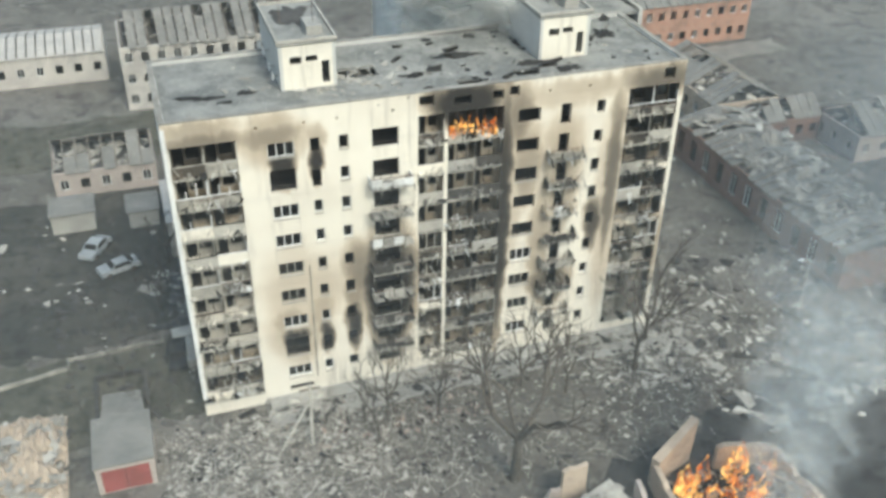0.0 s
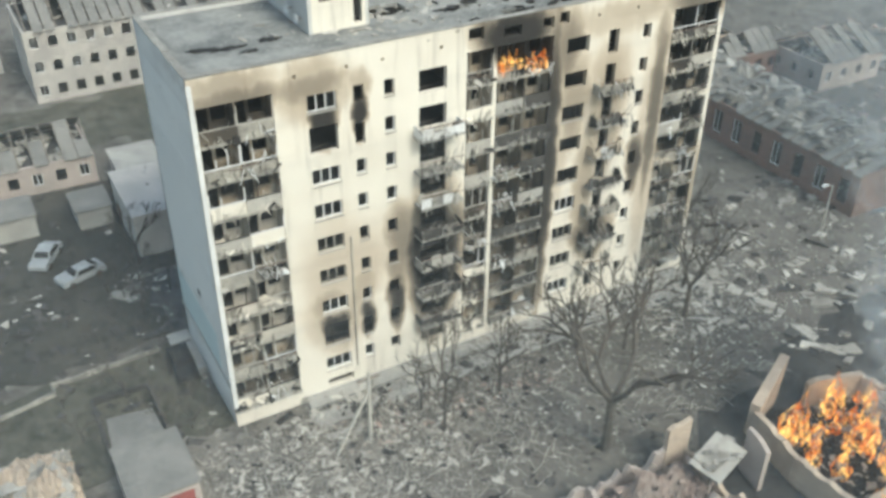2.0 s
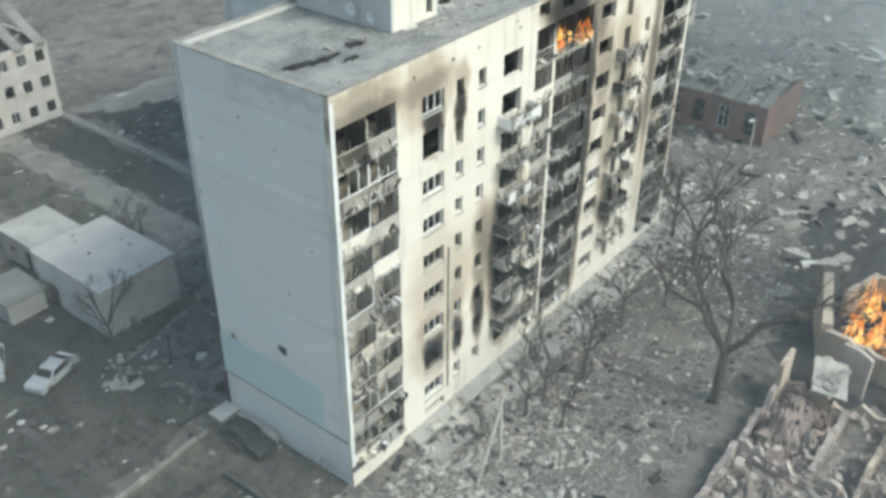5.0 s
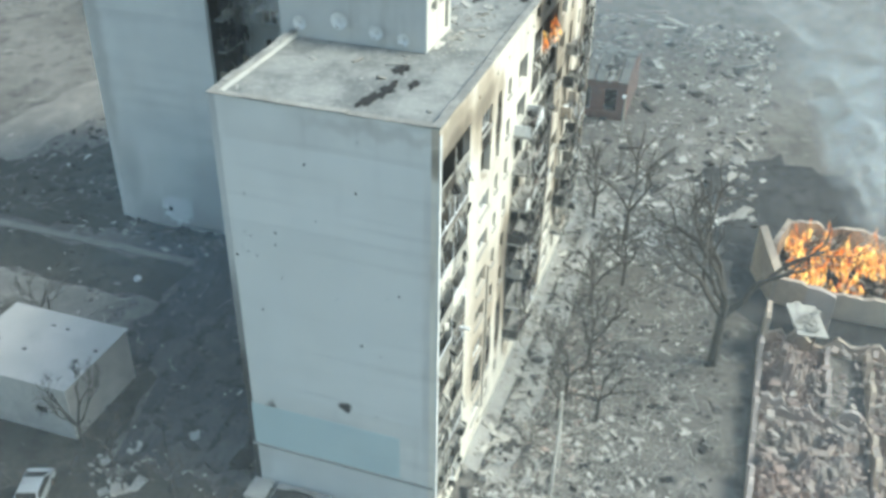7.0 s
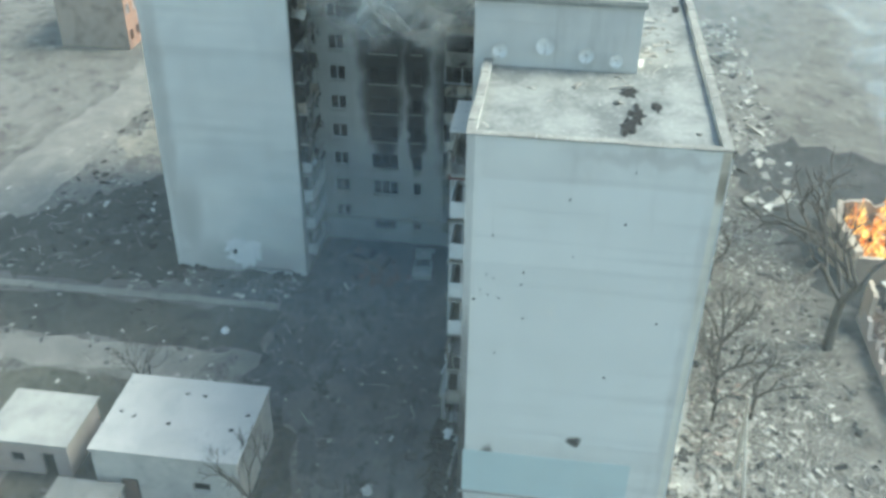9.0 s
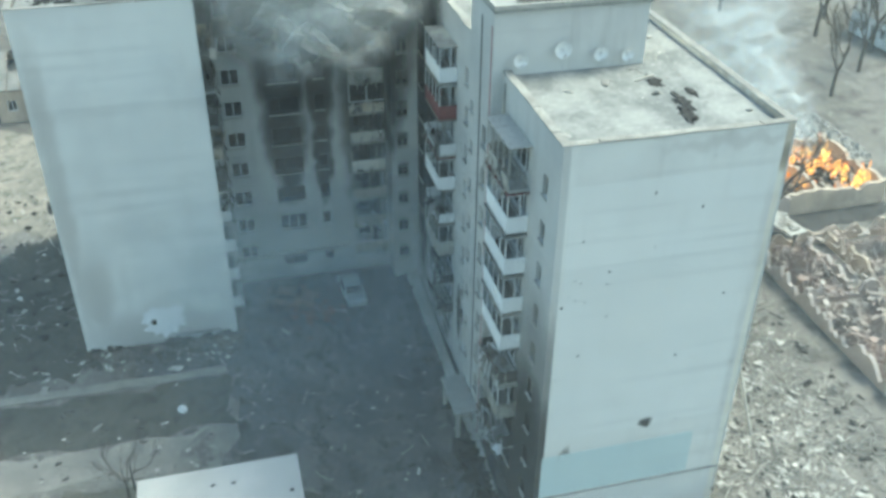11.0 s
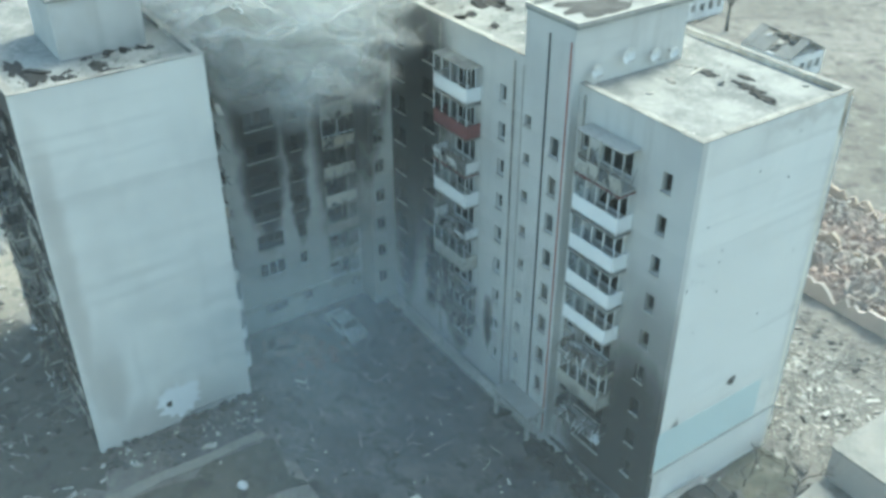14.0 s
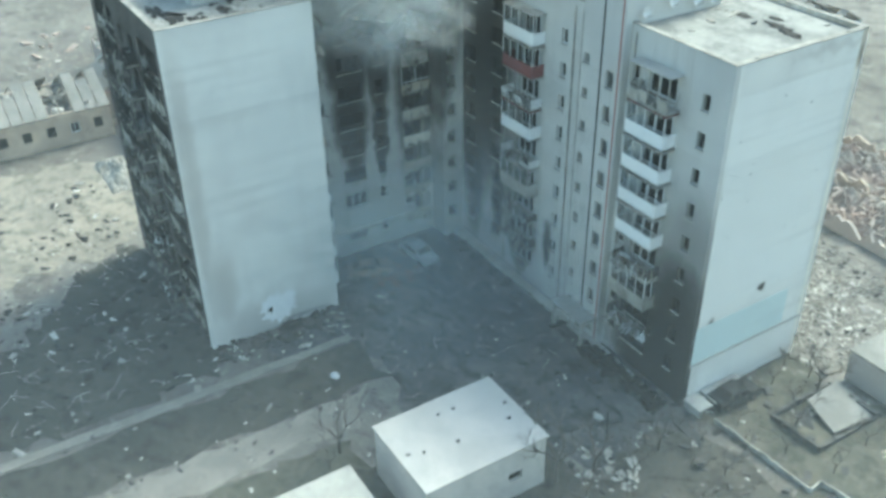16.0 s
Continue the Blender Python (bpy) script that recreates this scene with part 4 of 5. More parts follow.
scatter("rubble", 110, blob(-2, 83, 2.0, 2.0), CHIPS, "shattered boards and panels by the substation", rs, 0.08, 0.8)


scatter("rubble", 500, rect(0.5, 75.3, 9, 76.6), CHAR, "black charred debris banked along the foot of the yard wall", rs, 0.1, 0.7, lambda x, y: max(0, 0.45 - 0.35 * (y - 75.3)))
scatter("rubble", 260, rect(9, 75.3, 31, 76.4), BURNT, "sooty debris along the foot of the yard wall", rs, 0.08, 0.5, lambda x, y: max(0, 0.3 - 0.25 * (y - 75.3)))
scatter("rubble", 420, blob(27.6, 84.0, 1.3, 1.2), RUSTY, "reddish debris round the burnt car", rs, 0.08, 0.4)


def litter(n, area, mat, label, r, lo=0.5, hi=1.8):
    """Bent wires, laths and snapped branches lying about."""
    m = Mesh()
    for _ in range(n):
        x, y = area(r)
        L, a = r.uniform(lo, hi), r.uniform(0, 6.3)
        p, k = Vector((x, y, 0.03)), 3
        for i in range(k):
            a += r.uniform(-0.7, 0.7)
            q = p + Vector((math.cos(a) * L / k, math.sin(a) * L / k, r.uniform(-0.05, 0.14)))
            q.z = max(q.z, 0.03)
            m.tube(p, q, 0.028, 0.024, 4, False)
            p = q
    return tagged(part("litter", m, mat, None, label), category="litter", kind="stuff")


litter(520, rect(-4, 47, 20, 60), CHIPS, "tangle of pale bent strips at the corner of the block", rs, 0.5, 2.2)
litter(420, rect(0, 47, 44, 61), PALE_EDGE, "pale bent laths and wires before the block", rs)
litter(420, rect(0, 46, 44, 61), BARK, "snapped twigs and dark wires before the block", rs)
litter(260, rect(-10, 62, 0, 86), BARK, "snapped twigs beside the end wall", rs)
litter(180, rect(23, 102, 60, 122), PALE_EDGE, "pale laths beside the burnt flank", rs)
litter(60, rect(4, 76, 30, 92), PALE_EDGE, "thin pale laths on the yard", rs)


# ---- bare trees ----
def bare_tree(x, y, h, r, label, spread=0.8, trunk=None, depth=5, lean=0.0):
    """A leafless tree: tapered trunk, limbs that fork again and again."""
    tree = thing("bare_tree", label, "tree", "leafless trees", (x, y, 0))
    tm, cm = Mesh(), Mesh()
    rad = trunk or h * 0.022
    top = Vector((lean * h * 0.3, 0, h * 0.32))
    tm.tube((0, 0, -0.1), top * 0.5 + Vector((0.05, 0.03, 0)), rad * 1.25, rad * 1.05, 8)
    tm.tube(top * 0.5 + Vector((0.05, 0.03, 0)), top, rad * 1.05, rad * 0.9, 8)

    def grow(p, d, length, rr, k):
        q = p + d * length * 0.5
        d2 = (d + Vector((r.uniform(-0.3, 0.3), r.uniform(-0.3, 0.3), r.uniform(-0.05, 0.25)))).normalized()
        e = q + d2 * length * 0.5
        cm.tube(p, q, rr, rr * 0.85, 5 if k > 2 else 4, False)
        cm.tube(q, e, rr * 0.85, rr * 0.68, 5 if k > 2 else 4, False)
        if k == 0:
            return
        for j in range(r.choice((2, 2, 3)) if k > 1 else 2):
            a = r.uniform(0, 6.3)
            side = d2.orthogonal().normalized()
            side.rotate(Matrix.Rotation(a, 3, d2))
            grow(e if j else q + (e - q) * 0.6, (d2 + side * r.uniform(0.4, 0.95) * spread + Vector((0, 0, 0.12))).normalized(), length * r.uniform(0.62, 0.85), rr * 0.66, k - 1)

    n = r.choice((3, 4))
    for j in range(n):
        a = 6.28 * j / n + r.uniform(-0.4, 0.4)
        grow(top, Vector((math.cos(a) * spread * 0.75, math.sin(a) * spread * 0.75, 1)).normalized(), h * 0.27, rad * 0.74, depth)
    part("trunk", tm, BARK, tree)
    part("crown", cm, BARK, tree, "bare forked limbs and twigs")
    return tree


rt = random.Random(5)
bare_tree(22.3, 47.3, 14.0, rt, "large leafless tree with a forked grey trunk before the block", 1.0, 0.36, 5)
for x, y, h in ((14.6, 57.0, 6.5), (18.9, 56.2, 6.5), (12.6, 57.2, 5.0), (37.8, 56.5, 9.5), (30.5, 55.5, 6.0), (27.0, 57.5, 5.0), (13.1, 54.5, 6.0), (40.8, 60.0, 7.0)):
    bare_tree(x, y, h, rt, "slender leafless tree with scorched limbs near the pavement", 0.8, None, 4)
for x, y, h in ((-0.9, 86.8, 6.0), (-1.6, 84.0, 4.0), (9.6, 98.2, 4.5), (-4.6, 64.5, 4.0), (-6.4, 69.0, 3.5), (-2.5, 78.8, 3.5)):
    bare_tree(x, y, h, rt, "small leafless garden tree beside the wrecked sheds", 0.95, None, 4)
for x, y, h in ((62, 8, 11), (68, 2, 12), (56, 16, 10), (75, 6, 12), (70, -6, 11), (82, 0, 12), (60, -2, 11), (88, 14, 12)):
    bare_tree(x, y, h, rt, "tall leafless tree in the far garden row", 0.7, None, 4)
for x, y, h in ((45.5, 66, 7), (46, 72, 6)):
    bare_tree(x, y, h, rt, "leafless roadside tree behind the block", 0.7, None, 4)


for x, y, h in ((-3.2, 86.0, 2.6), (-4.5, 83.5, 2.4), (-5.8, 88.0, 2.6), (-3.5, 75.5, 2.0), (-4.4, 67.0, 2.4), (-6.0, 73.8, 2.2), (-8.5, 80.0, 2.4), (-2.2, 80.8, 2.0), (8.6, 99.5, 2.4), (-3.0, 63.5, 2.6), (34.0, 58.0, 2.4), (24.5, 58.6, 2.6), (9.5, 58.3, 2.4), (-2.0, 66.5, 2.2), (-2.6, 70.0, 2.4), (-3.8, 72.2, 2.6), (-10.2, 66.0, 2.8), (-10.8, 70.2, 2.4), (-7.6, 71.4, 2.6), (-5.0, 78.0, 2.6), (-6.8, 76.6, 2.4), (-3.4, 82.0, 2.6), (-1.2, 64.4, 2.0), (19.6, 58.4, 2.4), (21.8, 57.0, 2.6), (30.8, 58.2, 2.4)):
    bare_tree(x, y, h, rt, "leafless tangled shrub with thin dark twigs", 1.3, 0.05, 4)


# ---- low buildings ----
def broken_wall(parent, inv, x0, y0, x1, y1, h, mat, r, th=0.35, name="wall", low=0.6):
    """A wall broken off along a ragged top."""
    d = Vector((x1 - x0, y1 - y0, 0))
    L = d.length
    d.normalize()
    nrm = Vector((-d.y, d.x, 0)) * th / 2
    n = max(3, int(L / 0.45))
    m, seed = Mesh(), r.uniform(0, 99)
    hh = [h * (1 - low * min(1, abs(noise.fractal(Vector((k * 0.22 + seed, 0.5, 1.0)), 0.8, 2.0, 4)) * 1.6)) for k in range(n + 1)]
    for k in range(n + 1):
        p = Vector((x0, y0, 0)) + d * L * k / n
        m.v += [tuple(p - nrm), tuple(p + nrm), tuple(p + nrm + Vector((0, 0, hh[k]))), tuple(p - nrm + Vector((0, 0, hh[k])))]
    for k in range(n):
        a, b = 4 * k, 4 * k + 4
        m.f += [(a, b, b + 3, a + 3), (a + 1, a + 2, b + 2, b + 1), (a + 3, b + 3, b + 2, a + 2), (a, a + 1, b + 1, b)]
    m.f += [(0, 3, 2, 1), (4 * n, 4 * n + 1, 4 * n + 2, 4 * n + 3)]
    o = part(name, m, mat, parent)
    o.matrix_basis = inv
    return o


def hut(name, x0, y0, x1, y1, h, wall, roofing, label, over=0.15, holes=(), cat="outbuilding", side="w"):
    """A flat-roofed hut: four walls with openings (u0, u1, z0, z1) in the named side, and a roof slab."""
    t = thing(name, label, cat, at=((x0 + x1) / 2, (y0 + y1) / 2, 0))
    inv = Matrix.Translation(-t.location)
    faces = {"s": (lambda u, d, z: (u, y0 - d, z), (x0, x1)), "n": (lambda u, d, z: (u, y1 + d, z), (x0, x1)), "w": (lambda u, d, z: (x0 - d, u, z), (y0 + 0.25, y1 - 0.25)), "e": (lambda u, d, z: (x1 + d, u, z), (y0 + 0.25, y1 - 0.25))}
    for k, (P, span) in faces.items():
        o = part("wall", holed(P, span, (0, h), holes if k == side else (), 0.25), wall, t)
        o.matrix_basis = inv
    o = part("roof", Mesh().box(x0 - over, y0 - over, h, x1 + over, y1 + over, h + 0.16), roofing, t)
    o.matrix_basis = inv
    return t, inv


sub, inv = hut("substation", -0.5, 87.6, 6.4, 96.9, 4.34, FARWALL, OFFWHITE, "whitewashed flat-roofed substation hut with pitted roof", 0.12, [(94.2, 95.3, 0.05, 2.1), (89.5, 90.6, 1.6, 2.4)])
for k in range(7):
    part("roof_hole", tear("h", rs.uniform(0.3, 6), rs.uniform(88, 96.4), 4.501, 0.16, 0.2, CHAR, rs, 7, 0.01), CHAR, sub).matrix_basis = inv
o = part("door", Mesh().box(-0.62, 94.25, 0.05, -0.56, 95.25, 2.08), DARKMETAL, sub, "dark metal door standing shut")
o.matrix_basis = inv

gar, inv = hut("garage", -8.9, 55.7, -4.5, 61.2, 2.7, PINKISH, SLATE, "small garage with a grey flat roof and red gate", 0.1, [(-8.5, -4.9, 0.05, 2.3)], "garage", "s")
for k, x in enumerate((-8.5, -6.7)):
    o = part("gate_leaf", Mesh().box(x + 0.02, 55.72, 0.05, x + 1.78, 55.8, 2.28), RED, gar, "faded red sheet-metal gate leaf")
    o.matrix_basis = inv
wreck = thing("ruined_shed", "collapsed shed with broken walls behind the garage", "ruin", at=(-6.7, 66.3, 0))
wi = Matrix.Translation((6.7, -66.3, 0))
for a in ((-8.8, 63.2, -4.6, 63.2), (-8.8, 63.2, -8.8, 69.5), (-4.6, 63.2, -4.6, 69.5), (-8.8, 69.5, -4.6, 69.5)):
    broken_wall(wreck, wi, *a, 0.7, BURNT, rs, 0.25)
o = part("fallen_roof", Mesh().corners([(-8.7, 62.9, 0.25), (-4.9, 62.8, 0.7), (-5.1, 66.4, 0.6), (-8.3, 67.2, 0.2), (-8.7, 62.9, 0.37), (-4.9, 62.8, 0.82), (-5.1, 66.4, 0.72), (-8.3, 67.2, 0.32)]), SLATE, wreck)
o.matrix_basis = wi
hut("shed", -4.4, 95.0, -1.2, 99.0, 2.0, CONCRETE, SLATE, "low grey lean-to shed beside the substation", 0.2)
hut("shed", 0.9, 99.5, 5.4, 105.0, 2.8, PINKISH, PALE_EDGE, "pale shed with a scarred roof near the substation", 0.2, [(100.5, 101.4, 0.05, 2.0), (102.6, 103.6, 0.9, 1.8)])
hut("shed", -12.5, 96.0, -8.0, 100.0, 2.3, CONCRETE, SLATE, "grey shed half buried in wreckage", 0.2)


def heap(name, cx, cy, rx, ry, h, mat, label, r, n=34):
    """A mound of rubble with an uneven surface."""
    m = Mesh()
    for j in range(n + 1):
        for i in range(n + 1):
            u, v = 2 * i / n - 1, 2 * j / n - 1
            fall = max(0.0, 1 - max(abs(u), abs(v)) ** 2.2)
            z = h * fall * (0.6 + 0.9 * noise.fractal(Vector((cx + u * rx, cy + v * ry, 3)) * 0.55, 1.0, 2.0, 4)) + (r.uniform(-0.2, 0.25) if fall > 0.1 else 0)
            m.v.append((cx + u * rx, cy + v * ry, max(z, -0.05)))
    for j in range(n):
        for i in range(n):
            a = j * (n + 1) + i
            m.f.append((a, a + 1, a + n + 2, a + n + 1))
    return tagged(part(name, m, mat, None, label), category="rubble", kind="stuff")


# ruined row facing the block
ruin = thing("ruined_house", "roofless ruined house filled with pale rubble", "ruin", at=(16, 38, 0))
ri = Matrix.Translation((-16, -38, 0))


for a in ((2, 44, 26.5, 44), (26.5, 44, 26.5, 36.2), (26.5, 36.2, 2, 36.2), (2, 36.2, 2, 44), (18, 36.4, 18, 43.8), (18, 39.2, 26.3, 39.2), (2, 36.2, 2, 28), (26.5, 36, 26.5, 28), (26.5, 28, 2, 28)):
    broken_wall(ruin, ri, *a, 1.9, BEIGE if a[0] > 20 else PINKISH, rs, low=0.75)
broken_wall(ruin, ri, 24.6, 43.9, 26.6, 43.9, 4.2, BEIGE, rs, low=0.15)
broken_wall(ruin, ri, 29.0, 39.0, 29.4, 41.2, 4.0, PINKISH, rs, low=0.1)
for cx, cy, rx, ry in ((6, 40, 4, 3.8), (13.6, 40, 4.2, 3.8), (22.2, 41.5, 4, 2.3), (8, 32, 6, 4), (20, 32, 6, 4)):
    heap("rubble", cx, cy, rx, ry, 2.3, BRICKY, "heaped pale rubble inside the roofless house", rs)
scatter("rubble", 1800, rect(2, 28.5, 26, 43.6), BRICKY, "loose blocks and boards on the ruin", rs, 0.08, 0.5, lambda x, y: 1.3)
scatter("rubble", 450, rect(2, 28.5, 26, 43.6), BRICKY, "broken bricks on the ruin", rs, 0.08, 0.4, lambda x, y: 1.4)
sheet = thing("collapsed_roof", "collapsed sheet roof lying across the ruin", "roof", at=(26.6, 41, 2.6))
o = part("sheet", Mesh().box(-1.8, -1.2, 0, 1.8, 1.2, 0.1), PALE_EDGE, sheet)
o.rotation_euler = (0.12, -0.1, 0.3)
o = part("prop", Mesh().box(-1.2, -0.8, -2.6, -1.0, -0.6, 0.02), TIMBER, sheet)
o = part("prop", Mesh().box(1.0, 0.4, -2.6, 1.2, 0.6, 0.02), TIMBER, sheet)

scatter("rubble", 160, rect(25.2, 40.2, 28.0, 41.9), CHIPS, "white plaster scraps on the collapsed roof", rs, 0.1, 0.5, lambda x, y: 2.75)

# burning ruin
burn = thing("burning_house", "beige roofless house burning inside its broken walls", "ruin", at=(36, 39, 0))
bi = Matrix.Translation((-36, -39, 0))
for a in ((32.3, 43.2, 31.6, 38.6), (31.6, 38.6, 31.8, 26.5), (31.8, 26.5, 42.5, 26.5), (31.9, 33.6, 42.3, 33.6), (42.5, 26.5, 42.5, 42.5), (42.5, 42.5, 38, 43.6)):
    broken_wall(burn, bi, *a, 2.6, BEIGE, rs, 0.45, low=0.28)
slab = Mesh()
slab.corners([(32.2, 43.2, 0), (36.6, 44.9, 0), (36.5, 45.3, 0), (32.1, 43.6, 0), (32.4, 42.9, 3.0), (36.6, 44.7, 4.7), (36.3, 45.3, 4.7), (32.1, 43.6, 3.0)])
o = part("wall", slab, BEIGE, burn, "tall beige slab of wall left standing")
o.matrix_basis = bi
heap("rubble", 37, 30, 5, 3.4, 1.4, CHAR, "charred heap in the back room of the burning house", rs)
heap("rubble", 37, 39, 5, 4, 1.6, CHAR, "charred heap inside the burning house", rs)
scatter("rubble", 420, rect(32.6, 27, 42, 43), TIMBER, "charred beams and boards in the burning house", rs, 0.15, 0.6, lambda x, y: 1.2)


# ---- fire ----
def fire_mat():
    k = Mat("flame", 1.0)
    n = k.noise(1.3, 5, 0.65, stretch=(1, 1, 0.5))
    c = k.mix(k.band(n, 0.38, 0.66), (1.0, 0.20, 0.03), (1.0, 0.60, 0.16))
    e = k.n.new("ShaderNodeEmission")
    k.l.new(c, e.inputs["Color"])
    k.l.new(k.math("ADD", k.math("MULTIPLY", k.band(n, 0.3, 0.7), 1.6), 0.6), e.inputs["Strength"])
    tr = k.n.new("ShaderNodeBsdfTransparent")
    mx = k.n.new("ShaderNodeMixShader")
    k.l.new(k.band(k.noise(2.3, 6, 0.75, stretch=(1, 1, 0.42)), 0.46, 0.66), mx.inputs[0])
    k.l.new(tr.outputs[0], mx.inputs[1])
    k.l.new(e.outputs[0], mx.inputs[2])
    k.l.new(mx.outputs[0], k.n["Material Output"].inputs["Surface"])
    return k.m


FLAME = fire_mat()


def flames(name, label, spots, r):
    """Licking tongues of flame, each a twisted tapering body."""
    f = thing(name, label, "fire", at=spots[0][:3])
    base = Vector(spots[0][:3])
    for x, y, z, w, h in spots:
        m = Mesh()
        rings, sides = 7, 8
        ph = r.uniform(0, 6)
        for i in range(rings):
            t = i / (rings - 1)
            rad = w * (0.55 + 0.6 * math.sin(math.pi * min(1, t * 1.3))) * (1 - t) ** 0.7 + 0.02
            ox, oy = 0.25 * w * math.sin(ph + 4 * t), 0.25 * w * math.cos(ph + 3 * t)
            for s in range(sides):
                a = 2 * math.pi * s / sides
                q = rad * r.uniform(0.7, 1.25)
                m.v.append((x + ox + q * math.cos(a) - base.x, y + oy + q * math.sin(a) - base.y, z + h * t - base.z))
        for i in range(rings - 1):
            for s in range(sides):
                a, b = i * sides + s, i * sides + (s + 1) % sides
                m.f.append((a, b, b + sides, a + sides))
        part("flame", m, FLAME, f, smooth=True)


rf = random.Random(77)
flames("fire", "orange flames and embers inside the burning house", [(rf.uniform(32.6, 41.5), rf.uniform(27.5, 42.3), rf.uniform(0.6, 1.4), rf.uniform(0.35, 0.8), rf.uniform(1.0, 3.8)) for _ in range(64)], rf)
flames("fire", "orange flames pouring from a top-floor loggia", [(21.7 + 0.55 * k + rf.uniform(-0.2, 0.2), AF + rf.uniform(-0.1, 0.9), FLOORS[8] + rf.uniform(0.0, 0.4), rf.uniform(0.35, 0.55), rf.uniform(1.0, 2.0)) for k in range(7)], rf)


# ---- surrounding houses ----
def far_block(name, x0, y0, x1, y1, h, rows, cols, wall, label, face="s", roof=2.2, ruined=True, r=rs, win=(1.0, 1.3), arched=False, sheet=None):
    """A low house: four walls with window openings in the named faces, a pitched roof with broken fields, rafters."""
    t = thing(name, label, "house", at=((x0 + x1) / 2, (y0 + y1) / 2, 0))
    iv = Matrix.Translation(-t.location)
    spans = {"s": (lambda u, d, z: (u, y0 - d, z), x0, x1), "n": (lambda u, d, z: (u, y1 + d, z), x0, x1), "w": (lambda u, d, z: (x0 - d, u, z), y0 + 0.3, y1 - 0.3), "e": (lambda u, d, z: (x1 + d, u, z), y0 + 0.3, y1 - 0.3)}
    for k, (P, a, b) in spans.items():
        hs = []
        if k in face:
            n = max(1, round(cols * (b - a) / (x1 - x0 if face[0] in "sn" else y1 - y0)))
            for i in range(n):
                c = a + (b - a) * (i + 0.5) / n
                for j in range(rows):
                    z = h * (j + 0.5) / rows
                    hs.append((c - win[0] / 2, c + win[0] / 2, z - win[1] / 2, z + win[1] / 2))
        o = part("wall", holed(P, (a, b), (0, h), hs, 0.3), wall, t)
        o.matrix_basis = iv
        for q in hs:
            if r.random() < 0.45:
                fr = holed(lambda u, d, z: P(u, d - 0.12, z), (q[0], q[1]), (q[2], q[3]), [(q[0] + 0.08, (q[0] + q[1]) / 2 - 0.04, q[2] + 0.08, q[3] - 0.08), ((q[0] + q[1]) / 2 + 0.04, q[1] - 0.08, q[2] + 0.08, q[3] - 0.08)], 0.07)
                o = part("window", fr, WHITE, t)
                o.matrix_basis = iv
    o = part("floor", Mesh().box(x0 + 0.3, y0 + 0.3, h - 0.3, x1 - 0.3, y1 - 0.3, h - 0.1), BURNT, t)
    o.matrix_basis = iv
    if roof:
        long_x = (x1 - x0) > (y1 - y0)
        n = max(5, int((x1 - x0 if long_x else y1 - y0) / 1.3))
        for side in (0, 1):
            for k in range(n):
                if ruined and r.random() < 0.28:
                    continue
                a0, a1 = k / n, (k + 1) / n - 0.01
                f0, f1 = -0.06, (1.0 if not ruined or r.random() < 0.7 else r.uniform(0.4, 0.8))
                m, pts = Mesh(), []
                for dz in (0, 0.12):
                    for aa, ff in ((a0, f0), (a1, f0), (a1, f1), (a0, f1)):
                        across = ff * 0.5 if side == 0 else 1 - ff * 0.5
                        x = x0 + (x1 - x0) * (aa if long_x else across)
                        y = y0 + (y1 - y0) * (across if long_x else aa)
                        pts.append((x, y, h + 0.03 + roof * ff + dz + (r.uniform(-0.15, 0.1) if ruined and ff > 0 else 0)))
                m.corners(pts)
                o = part("roof_panel", m, sheet or SLATE, t)
                o.matrix_basis = iv
        for k in range(n + 1):
            a0 = min(max(k / n, 0.02), 0.98)
            for side in (0, 1):
                e = 0.0 if side == 0 else 1.0
                p = (x0 + (x1 - x0) * (a0 if long_x else e), y0 + (y1 - y0) * (e if long_x else a0), h)
                q = (x0 + (x1 - x0) * (a0 if long_x else 0.5), y0 + (y1 - y0) * (0.5 if long_x else a0), h + roof - 0.08)
                o = part("rafter", Mesh().tube(p, q, 0.09, 0.09, 4), TIMBER, t)
                o.matrix_basis = iv
    if ruined:
        m = Mesh()
        for _ in range(60):
            s = r.uniform(0.25, 0.9)
            m.turned(pose(r.uniform(x0 + 0.5, x1 - 0.5), r.uniform(y0 + 0.5, y1 - 0.5), h + 0.05, r.uniform(-25, 25), r.uniform(-25, 25), r.uniform(0, 360)), s * 1.6, s, s * 0.4, 0.3, r)
        o = part("debris", m, CHIPS, t, "broken boards and slates on the floor")
        o.matrix_basis = iv
    return t


far_block("apartment_house", -2.8, 127.0, 21.0, 138.5, 9.0, 3, 11, FARWALL, "three-storey pale apartment house with a wrecked slate roof", "sw", 3.0, win=(1.05, 1.35))
far_block("cottage", -12.2, 104.3, -0.6, 112.5, 3.2, 1, 5, PINKISH, "pink plastered cottage with a torn slate roof", "sw", 2.4)
far_block("store_house", -26.0, 139.0, -5.0, 150.0, 4.5, 1, 8, FARWALL, "long pale store with a weathered sheet roof", "s", 1.2, False, sheet=OFFWHITE)
far_block("brick_hall", 63.3, 60.8, 73.5, 94.0, 4.6, 1, 11, BRICK, "long dark brick hall with a fallen roof", "w", 1.2, win=(1.3, 2.6))
far_block("brick_school", 74.0, 126.5, 96.0, 136.0, 7.0, 2, 10, ORANGE_BRICK, "orange brick school with white-framed windows", "s", 2.5, False)
far_block("cottage", 71.0, 97.0, 81.0, 113.5, 4.0, 1, 6, BEIGE, "pale brick house with a shattered slate roof", "ws", 2.6)
far_block("cottage", 84.0, 84.0, 95.0, 93.0, 3.6, 1, 4, PINKISH, "shattered pink cottage with bare rafters", "sw", 2.6)
